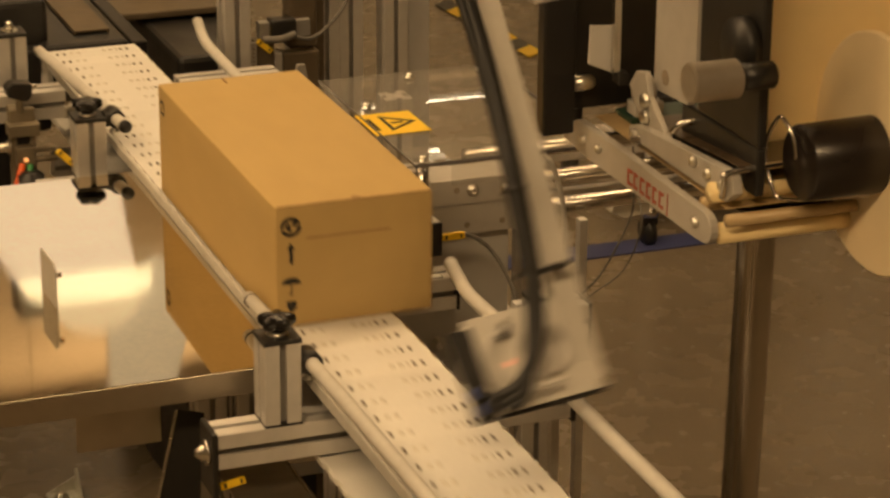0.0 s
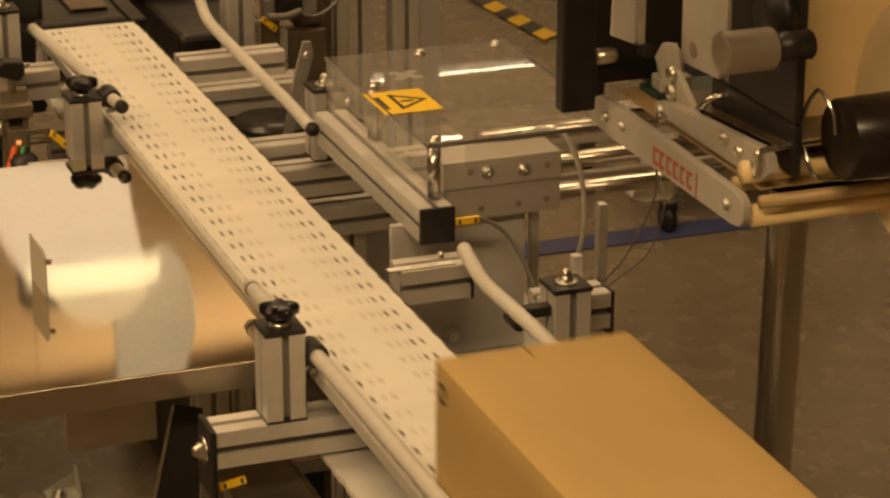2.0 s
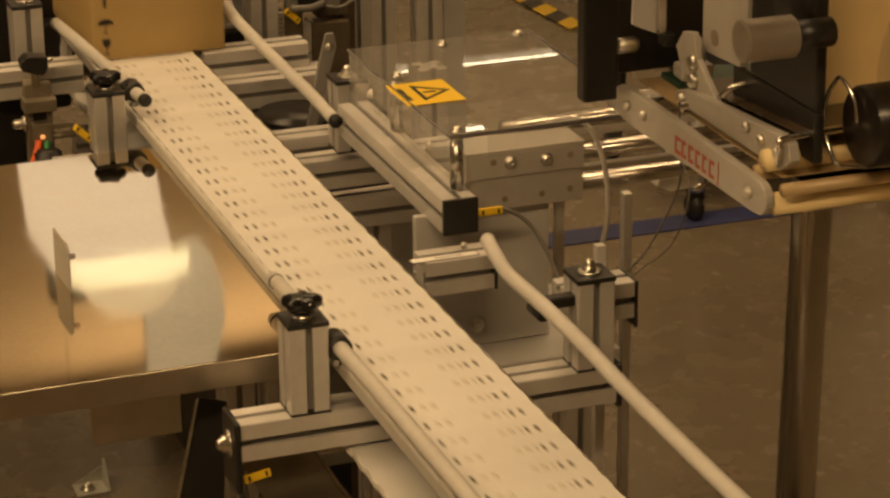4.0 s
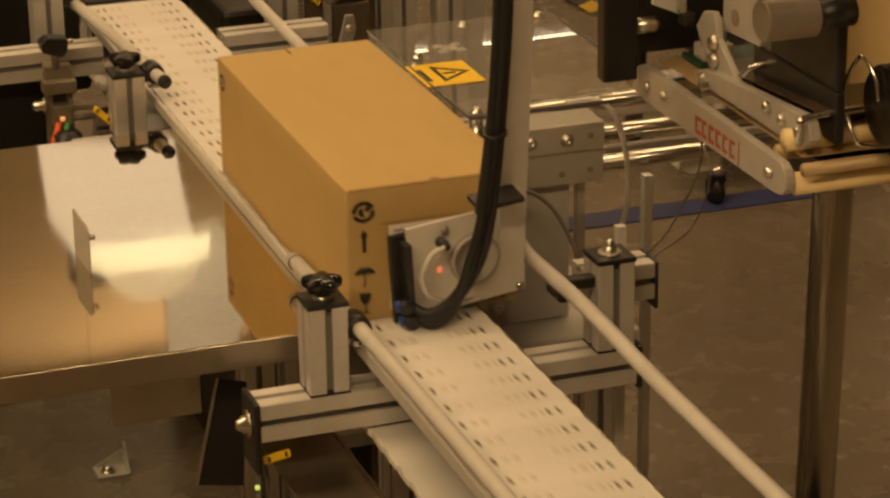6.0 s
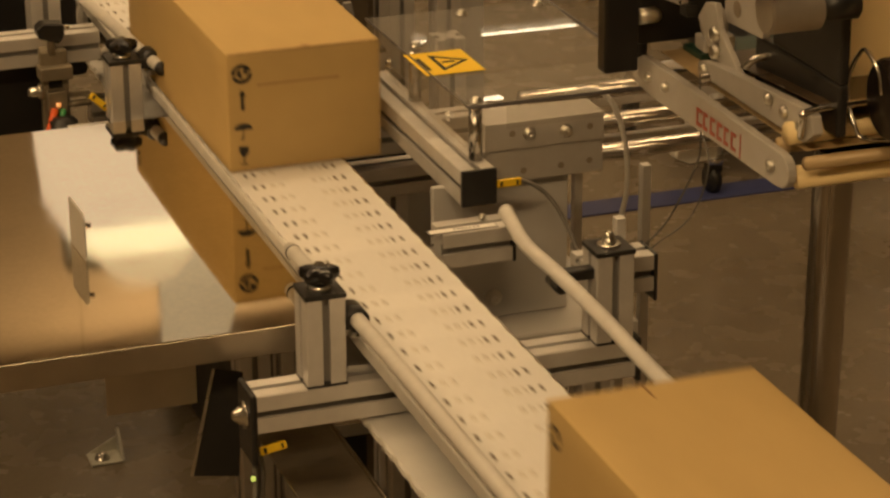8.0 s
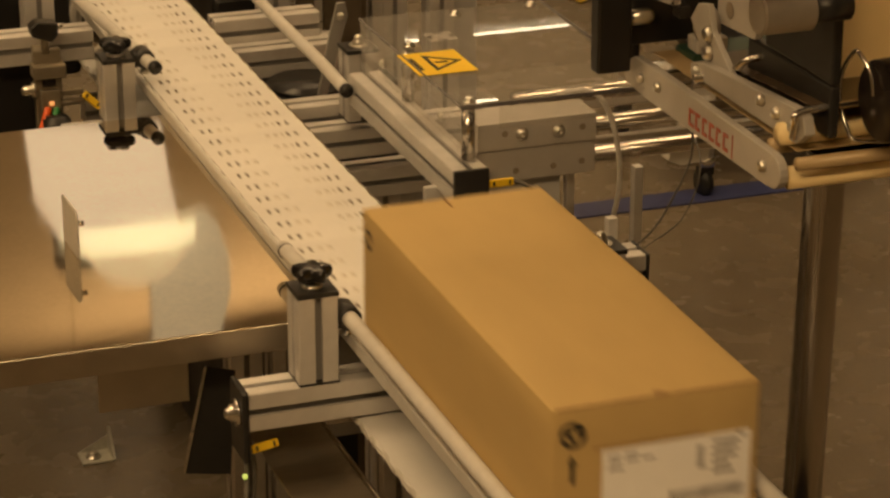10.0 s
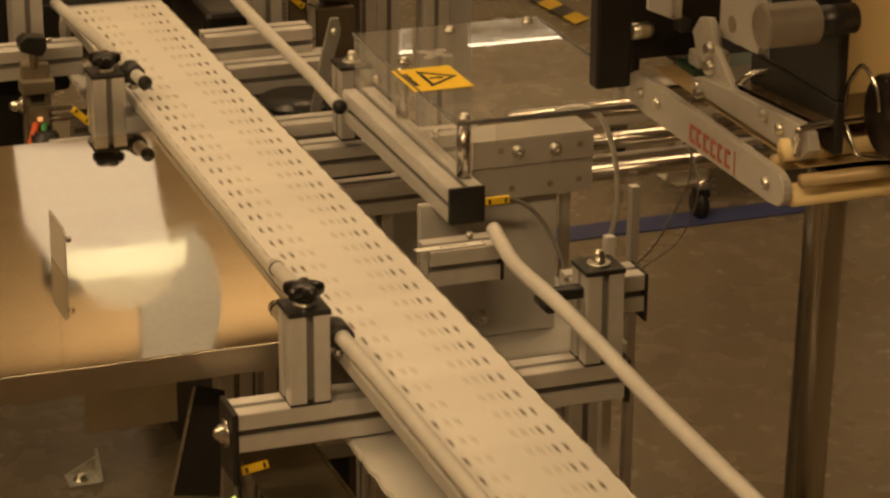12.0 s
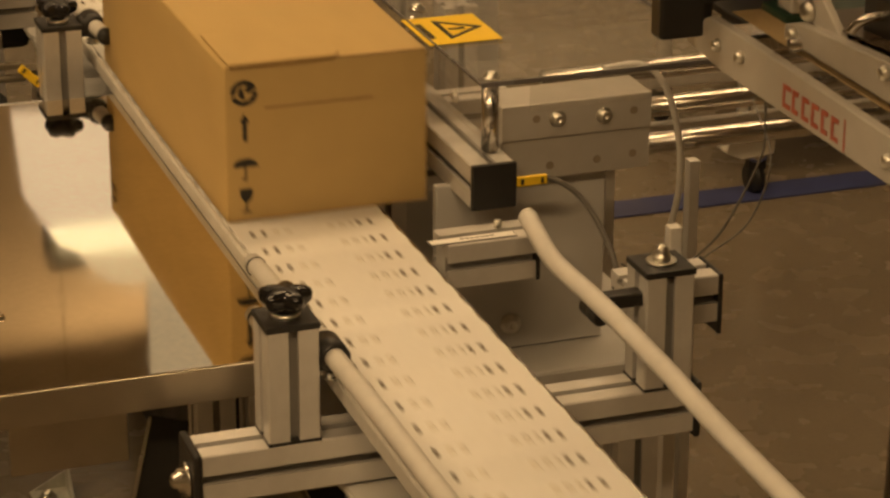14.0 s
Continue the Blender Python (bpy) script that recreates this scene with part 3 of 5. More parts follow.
def floor_bracket():
    e = empty("floor_bracket", 0.108, 1.65, 0, "small zinc floor bracket bolted to the concrete", "bracket")
    part("foot_plate", block(-0.035, 0.02, -0.03, 0.02, 0.0, 0.004, 0.001), BRIGHTZINC, e)
    part("web", outline([(-0.03, 0.004), (0.02, 0.004), (0.02, 0.046), (0.012, 0.050)], 0.004, (0.02, 0, 0), FACE_X), BRIGHTZINC, e, "upright bracket leg")
    part("gusset", outline([(-0.030, 0.004), (0.02, 0.004), (0.02, 0.030)], 0.004, (0, 0.018, 0), FACE_Y), BRIGHTZINC, e, "low gusset")
    bolt_head((-0.012, -0.008, 0.004), "z", 0.010, e, "anchor_bolt")


floor_bracket()


def lower_chute():
    """Steel drip tray under the belt."""
    e = empty("belt_guard", 0.1, -0.05, 0, "flat stainless drip tray with a bright rim under the belt", "guard")
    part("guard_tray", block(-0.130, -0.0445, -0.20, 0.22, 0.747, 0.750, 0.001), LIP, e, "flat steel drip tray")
    part("tray_rim", block(-0.0440, -0.0418, -0.20, 0.22, 0.746, 0.7555, 0.0005), STEEL, e, "bright turned-up rim")
    for y in (-0.18, 0.19):
        part("tray_bracket", block(-0.06, 0.02, y, y + 0.02, 0.732, 0.7465), STEEL, e)
    return e


lower_chute()


def cable(name, points, r, mat, label, category="cable"):
    return thing(name, tube(points, r), mat, label, category, smooth=True)


def cable_tag(at, rz, rx, ry=0, label="small yellow plastic cable tag"):
    e = empty("cable_tag", *at, label, "cable tag", "yellow tags on the cables")
    e.rotation_euler = (radians(rx), radians(ry), radians(rz))
    part("sleeve", block(-0.016, 0.016, -0.0025, 0.0025, -0.005, 0.005, 0.0015), YELLOW, e)
    part("mark", block(0.009, 0.0115, -0.0033, -0.0026, -0.0028, 0.0028), BLACK, e)
    part("mark", block(-0.012, -0.009, -0.0033, -0.0026, -0.0028, 0.0028), BLACK, e)


cable("cable", [(-0.055, 0.05, 0.775), (-0.052, 0.04, 0.74), (-0.056, 0.03, 0.70), (-0.05, 0.04, 0.60), (-0.06, 0.06, 0.3), (-0.06, 0.1, 0.006)], 0.003, CABLE, "grey sensor cable hanging from the crossbeam")
cable("cable", [(-0.045, 0.055, 0.775), (-0.04, 0.05, 0.735), (-0.042, 0.05, 0.69), (-0.035, 0.06, 0.58), (-0.045, 0.08, 0.3), (-0.045, 0.12, 0.006)], 0.0025, CABLE, "thin grey cable hanging from the crossbeam")
cable_tag((-0.036, 0.02, 0.777), 8, -15, -6)
thing("indicator_light", block(-0.062, -0.057, 0.018, 0.023, 0.740, 0.745, 0.001), LIME_LED, "tiny yellow-green indicator light under the crossbeam", "indicator light")


# ---- cardboard boxes ----
BOX_W, BOX_L, BOX_H = 0.203, 0.548, 0.1565


def arc_band(r0, r1, a0, a1, n=14):
    out = [(r1 * math.cos(a), r1 * math.sin(a)) for a in (a0 + (a1 - a0) * k / n for k in range(n + 1))]
    return out + [(r0 * math.cos(a), r0 * math.sin(a)) for a in (a1 + (a0 - a1) * k / n for k in range(n + 1))]


def printed(parent, x, z, outlines, label):
    """Flat printed mark on the front of a box."""
    bm = bmesh.new()
    for pts in outlines:
        merge(bm, outline([(u * 1.18, v * 1.12) for u, v in pts], 0.0003, (x, -0.0006, z), FACE_Y))
    return part("printed_mark", bm, INK, parent, label)


def cardboard_box(y, label):
    e = empty("cardboard_box", 0.1695, y, BELT_Z + 0.0006, label, "box", "cardboard boxes on the belt")
    w, l, h = BOX_W / 2, BOX_L, BOX_H
    bm = block(-w, w, 0, l, 0, h, 0.0022, None, 2)
    bmesh.ops.subdivide_edges(bm, edges=[x for x in bm.edges if x.calc_length() > 0.1], cuts=5, use_grid_fill=True)
    for v in bm.verts:
        k = noise.noise(v.co * 6.0 + Vector((3.1, 0.7, 1.9)))
        inner = max(0.0, 1 - abs(v.co.y / l - 0.5) * 2)
        if v.co.z > h - 0.004:
            v.co.z += 0.0012 * k + 0.001 * inner
        if abs(v.co.x) > w - 0.004:
            v.co.x += math.copysign(0.0016 * inner, v.co.x)
    part("body", bm, CARD, e, "closed brown cardboard carton", True)
    flap = outline([(-w + 0.003, 0.0), (w - 0.002, 0.0), (w - 0.002, 0.0016), (0.012, 0.0016), (0.006, 0.010), (0.0, 0.010), (-0.004, 0.0022), (-w + 0.003, 0.0016)], 0.0009,
                   (0, -0.0002, h - 0.0006))
    part("flap_edge", flap, CARDCUT, e, "cut edge of the folded lid flap")
    part("score_line", block(-0.062, 0.046, -0.0005, 0.0004, 0.1125, 0.1140), CARDCUT, e, "dark slot of the tuck flap")
    part("flap_edge", block(-0.012, -0.0105, l - 0.03, l - 0.0015, h + 0.0004, h + 0.0016), CARDCUT, e)
    x = -0.082
    ring = [arc_band(0.0072, 0.0114, radians(a), radians(a + 166)) for a in (20, 200)]
    ring += [arc_band(0.0, 0.0052, radians(100), radians(280)), [(0.004 + 0.003 * math.cos(t), 0.003 * math.sin(t) + 0.003) for t in (k * math.pi / 5 for k in range(10))]]
    printed(e, x, 0.1300, ring, "printed recycling ring")
    printed(e, x, 0.0955, [[(-0.0019, -0.012), (0.0019, -0.012), (0.0019, 0.008), (-0.0019, 0.008)], [(-0.0042, 0.005), (0.0042, 0.005), (0, 0.0125)]], "printed this-way-up arrow")
    dome = [(0.0105 * math.cos(t), 0.0075 * math.sin(t)) for t in (k * math.pi / 10 for k in range(11))]
    printed(e, x, 0.0560, [dome, [(-0.0007, -0.011), (0.0007, -0.011), (0.0007, 0.001), (-0.0007, 0.001)], [(-0.003, -0.012), (0.0007, -0.012), (0.0007, -0.0105), (-0.003, -0.0105)]], "printed umbrella sign")
    glass = [(-0.0055, 0.006), (-0.0050, -0.001), (-0.002, -0.006), (0.002, -0.006), (0.005, -0.001), (0.0055, 0.006)]
    printed(e, x, 0.0270, [glass, [(-0.0006, -0.014), (0.0006, -0.014), (0.0006, -0.006), (-0.0006, -0.006)], [(-0.004, -0.0155), (0.004, -0.0155), (0.004, -0.0142), (-0.004, -0.0142)]], "printed fragile glass sign")
    side = bmesh.new()
    for a in (20, 200):
        merge(side, outline(arc_band(0.0078, 0.0112, radians(a), radians(a + 160)), 0.0004, (-w - 0.0008, l - 0.022, 0.128), FACE_X))
    part("printed_mark", side, INK, e, "printed recycling ring")
    return e


BOX_1 = cardboard_box(0.173, "brown cardboard carton with printed handling signs on the belt")
BOX_2, BOX_3, BOX_4 = (copy_thing(BOX_1, pose(0.1695, y, BELT_Z + 0.0006)) for y in (3.645, 4.4, 5.02))


def lifted_flap(box):
    """The lid flap that stands a little proud along half of the front edge."""
    w, h = BOX_W / 2, BOX_H
    part("lid_flap", outline([(-w + 0.004, -0.003), (0.008, -0.003), (0.016, 0.012), (0.016, 0.10), (-w + 0.004, 0.10)], 0.0030, (0, 0, h + 0.0012), None, 0.0006), CARD, box, "slightly lifted lid flap")
    # dark strip under the flap: the shade of the gap as colour
    part("flap_shadow_gap", outline([(-w + 0.006, -0.0022), (0.0075, -0.0022), (0.0150, 0.0118), (-w + 0.006, 0.0118)], 0.0024, (0, 0, h - 0.0012)), CARDCUT, box, "dark gap under the lifted flap")


lifted_flap(BOX_4)


def shipping_label():
    """A printed label, its middle at the origin, its face to -y."""
    e = empty("shipping_label", 0, 0, 0, "white shipping label with print and a barcode", "label", "shipping labels for the boxes")
    part("sheet", block(-0.0735, 0.0735, -0.0003, 0.0003, -0.0500, 0.0500), PAPER, e)
    grey = bmesh.new()
    r = random.Random(4)
    for x, z, n, w in ((-0.068, 0.042, 2, 0.034), (-0.068, 0.036, 3, 0.05), (-0.068, 0.029, 1, 0.018)):
        u = x
        for k in range(n):
            length = w / n * r.uniform(0.7, 0.95)
            merge(grey, block(u, u + length, -0.0008, -0.0003, z, z + 0.0022))
            u += w / n
    for k in range(5):
        z = 0.040 - k * 0.0075
        merge(grey, block(0.036, 0.036 + r.uniform(0.014, 0.026), -0.0008, -0.0003, z, z + 0.0035))
    for k in range(5):
        z = 0.037 - k * 0.0048
        merge(grey, block(0.020, 0.020 + r.uniform(0.006, 0.009), -0.0008, -0.0003, z, z + 0.0028))
    merge(grey, block(0.060, 0.067, -0.0008, -0.0003, 0.045, 0.048))
    part("print_block", grey, GREYINK, e, "blurred grey print")["kind"] = "stuff"
    code, u = bmesh.new(), -0.006
    while u < 0.066:
        w = r.choice((0.0012, 0.0018, 0.0026))
        merge(code, block(u, u + w, -0.0008, -0.0003, -0.014, -0.002))
        u += w + r.choice((0.0008, 0.0012, 0.002))
    part("barcode", code, GREYINK, e, "printed barcode")["kind"] = "stuff"
    low = bmesh.new()
    for k in range(5):
        merge(low, block(0.034 + k * 0.006, 0.0385 + k * 0.006, -0.0008, -0.0003, -0.0345, -0.031))
    part("print_block", low, GREYINK, e)["kind"] = "stuff"
    logo = bmesh.new()
    for k in range(5):
        u = -0.064 + k * 0.0078
        merge(logo, outline([(u, 0), (u + 0.0066, 0), (u + 0.0048, 0.007), (u + 0.0016, 0.007)], 0.0004, (0, -0.0008, -0.0445), FACE_Y))
    part("blue_mark", logo, BLUEINK, e, "blue printed maker's mark")["kind"] = "stuff"
    return e


LABEL_1 = shipping_label()
LABEL_2, LABEL_3 = copy_thing(LABEL_1, pose(0, 0, 0)), copy_thing(LABEL_1, pose(0, 0, 0))


# ---- clear safety hood beside the belt ----
def safety_hood():
    e = empty("safety_hood", 0.282, 0.335, 0.915, "clear acrylic safety hood on an aluminium rail beside the belt", "safety hood")
    part("support_rail", strut("y", (0.008, -0.02, 0.0), 0.415, 0.0445, 0.0445), STRUT, e, "slotted aluminium support rail")
    part("end_cap", block(0.0075, 0.053, -0.0265, -0.0205, -0.0005, 0.0450, 0.001), BLACK, e, "black plastic end cap")
    part("corner_pin", cyl((0.039, 0.012, 0.0455), "z", 0.0085, 0.0685, 0.001), STEEL, e, "round steel spacer pin", True)
    part("corner_pin", cyl((0.044, 0.255, 0.0455), "z", 0.0085, 0.0685, 0.001), STEEL, e, "round steel spacer pin", True)
    top = bmesh.new()
    n, rows = 10, []
    for k in range(n + 1):
        y = k * 0.40 / n
        z = 0.119 - 0.004 * math.sin(math.pi * y / 0.40)
        rows.append([top.verts.new((x, y, z)) for x in (0.028, 0.285)])
    for (a, b), (d, c) in zip(rows, rows[1:]):
        top.faces.new((a, b, c, d))
    sheets = [part("top_sheet", top, ACRYLIC, e, "clear acrylic top sheet", True),
              part("side_sheet", pane([(0.026, 0.40, 0.046), (0.026, 0.0, 0.046), (0.026, 0.0, 0.117), (0.026, 0.40, 0.117)]), ACRYLIC, e, "clear acrylic side sheet"),
              part("back_sheet", pane([(0.028, 0.40, 0.03), (0.285, 0.40, 0.03), (0.285, 0.40, 0.118), (0.028, 0.40, 0.118)]), ACRYLIC, e, "clear acrylic back sheet"),
              part("front_sheet", pane([(0.075, 0.0, 0.085), (0.285, 0.0, 0.085), (0.285, 0.0, 0.1145), (0.075, 0.0, 0.1145)]), ACRYLIC, e, "clear acrylic front strip"),
              part("corner_plate", pane([(0.03, 0.002, 0.1206), (0.075, 0.002, 0.1206), (0.075, 0.062, 0.1206), (0.03, 0.062, 0.1206)]), ACRYLIC, e, "small clear reinforcing plate")]
    for s in sheets:
        s.visible_shadow = False
    part("cut_edge", block(0.025, 0.287, -0.0022, 0.0, 0.1148, 0.1196), ACRYLIC_EDGE, e, "dark cut edge of the acrylic")
    part("cut_edge", block(0.0238, 0.0255, 0.0, 0.40, 0.1165, 0.1196), ACRYLIC_EDGE, e)
    part("cut_edge", block(0.285, 0.2868, 0.0, 0.40, 0.1155, 0.1192), ACRYLIC_EDGE, e)
    for x, y in ((0.040, 0.012), (0.046, 0.255), (0.15, 0.370), (0.262, 0.377)):
        bolt_head((x, y, 0.1195), "z", 0.0062, e)
    bolt_head((0.025, 0.07, 0.085), "-x", 0.005, e)
    bolt_head((0.025, 0.30, 0.085), "-x", 0.005, e)
    return e


safety_hood()


def warning_sticker():
    e = empty("warning_sticker", 0.340, 0.5155, 1.0325, "yellow warning sticker with a black triangle on the clear hood", "sticker")
    part("vinyl", block(-0.039, 0.039, -0.0465, 0.0465, 0.0, 0.0007), YELLOW, e)
    bm = bmesh.new()
    def tri(s):
        return [(-0.017 * s + 0.006, 0.033 * s), (-0.017 * s + 0.006, -0.033 * s), (0.029 * s + 0.006 - 0.002, 0.0)]
    outer, inner = tri(1.0), tri(0.72)
    for k in range(3):
        j = (k + 1) % 3
        merge(bm, outline([outer[k], outer[j], inner[j], inner[k]], 0.0005, (0, 0, 0.0007)))
    merge(bm, outline([(-0.003, -0.0022), (0.014, -0.0034), (0.014, 0.0034), (-0.003, 0.0022)], 0.0005, (0, 0, 0.0007)))
    merge(bm, outline([(-0.0085 + 0.003 * math.cos(a), 0.003 * math.sin(a)) for a in (k * math.pi / 6 for k in range(12))], 0.0005, (0, 0, 0.0007)))
    part("triangle_sign", bm, INK, e, "black exclamation triangle")
    bars = bmesh.new()
    for k in range(8):
        merge(bars, block(-0.033, -0.025, -0.026 + k * 0.0066, -0.0215 + k * 0.0066, 0.0007, 0.0012))
    part("writing_block", bars, INK, e, "black bars of unreadable writing")


warning_sticker()


def mounting_block():
    e = empty("mounting_block", 0.337, 0.36, 0.92, "drilled aluminium mounting block with two screws", "mounting block")
    part("upper_plate", block(0, 0.158, -0.003, 0.055, 0.043, 0.079, 0.001), PLATE, e, "drilled upper plate")
    part("lower_plate", block(0, 0.158, 0.0, 0.05, 0.0, 0.0425, 0.001), PLATE, e, "drilled lower plate")
    for x, z in ((0.058, 0.062), (0.107, 0.060)):
        bolt_head((x, -0.003, z), "-y", 0.0062, e)
    for x, z, y in ((0.036, 0.064, -0.0032), (0.139, 0.062, -0.0032), (0.102, 0.014, -0.0002), (0.052, 0.013, -0.0002), (0.14, 0.016, -0.0002)):
        part("drilled_hole", turned([(0.0042, 0), (0.0042, 0.0004), (0.0034, 0.0005)], (x, y + 0.0002, z), "-y", 16), SLOT, e, "dark drilled hole")
    return e


mounting_block()


def machine_stand():
    e = empty("machine_stand", 0.365, 0.50, 0.0, "light grey painted sheet-metal stand behind the belt", "machine stand")
    part("front_panel", block(-0.09, 0.09, -0.125, -0.115, 0.735, 0.919, 0.002), GREYPAINT, e, "light grey front panel")
    part("side_panel", block(0.08, 0.09, -0.114, 0.10, 0.735, 0.919, 0.002), GREYPAINT, e)
    part("shelf", block(-0.09, 0.16, -0.19, 0.12, 0.715, 0.7335, 0.002), GREYPAINT, e, "light grey shelf plate")
    part("shelf_lip", block(-0.09, 0.16, -0.194, -0.1905, 0.70, 0.733, 0.001), GREYPAINT, e)
    bolt_head((-0.01, -0.125, 0.762), "-y", 0.008, e)
    for x in (-0.085, -0.02, 0.115):
        part("leg", strut("z", (x, -0.12, 0.0), 0.70), STRUT, e, "slotted aluminium leg")
    for x in (-0.085, 0.115):
        part("leg", strut("z", (x, 0.07, 0.0), 0.70), STRUT, e, "slotted aluminium leg")
    return e


machine_stand()


def scale_beam():
    e = empty("scale_beam", 0.10, 0.25, 0.862, "short aluminium beam with a white scale strip", "beam")
    part("beam", strut("x", (0.145, 0, 0), 0.088), STRUT, e, "slotted aluminium beam")
    part("beam_root", strut("x", (0.0, 0, -0.057), 0.144), STRUT, e)
    part("end_cap", block(0.2335, 0.2375, -0.001, 0.046, -0.001, 0.046, 0.001), BLACK, e, "black end cap")
    part("scale_strip", block(0.13, 0.214, 0.004, 0.015, 0.0455, 0.0462), PAPER, e, "white printed scale strip")
    part("scale_border", block(0.1285, 0.2155, 0.0025, 0.0165, 0.0450, 0.0454), BLACK, e)
    marks = bmesh.new()
    for k in range(7):
        merge(marks, block(0.160 + 0.005 * k, 0.1635 + 0.005 * k, 0.008, 0.011, 0.0462, 0.0465))
    part("writing_block", marks, GREYINK, e)
    part("spring_bolt", cyl((0.205, 0.03, 0.0456), "z", 0.004, 0.007), ZINC, e, "", True)
    return e


scale_beam()


def side_beam():
    e = empty("side_beam", 0.345, 0.05, 0.885, "short aluminium beam stub with black end cap", "beam")
    part("beam", strut("x", (0.0, 0, 0), 0.085), STRUT, e, "slotted aluminium beam")
    part("end_cap", block(0.0855, 0.0895, -0.001, 0.046, -0.012, 0.046, 0.001), BLACK, e, "black end cap")
    part("upright", block(0.058, 0.070, 0.048, 0.060, -0.885, 0.075, 0.001), ALU, e, "thin upright bar down to the floor")
    return e


side_beam()
cable("sensor_cable", [(0.335, 0.318, 0.938), (0.372, 0.315, 0.937), (0.402, 0.303, 0.915), (0.420, 0.275, 0.872), (0.424, 0.235, 0.82), (0.405, 0.15, 0.83), (0.375, 0.098, 0.88)], 0.0028, CABLE, "grey sensor cable beside the hood")
cable_tag((0.352, 0.3135, 0.938), 0, 0)
cable("air_hose", [(0.44, 0.352, 1.03), (0.475, 0.345, 1.033), (0.497, 0.335, 1.015), (0.512, 0.33, 0.965), (0.520, 0.34, 0.90), (0.519, 0.37, 0.80), (0.52, 0.42, 0.5), (0.52, 0.45, 0.006)], 0.0034, CLEARTUBE, "milky air hose hanging beside the drilled block")
cable("cable", [(0.745, 0.62, 0.96), (0.741, 0.60, 0.853), (0.736, 0.60, 0.818), (0.713, 0.60, 0.771), (0.688, 0.60, 0.733), (0.655, 0.60, 0.705), (0.60, 0.56, 0.69), (0.53, 0.52, 0.715)], 0.0015, CABLE, "thin dark cable hanging under the labeller")
cable("cable", [(0.86, 0.88, 0.79), (0.849, 0.80, 0.738), (0.824, 0.80, 0.661), (0.77, 0.80, 0.624), (0.70, 0.76, 0.61), (0.58, 0.62, 0.705)], 0.0012, CABLE, "thin cable hanging over the floor")


# ---- labelling machine on its pole ----
LABELLER = Matrix.Translation((0.284, 0.982, -0.784)) @ Matrix.Scale(1.38, 4)     # from drawing size to the 76 mm core
POLE_X, POLE_Y = 0.745, 0.272


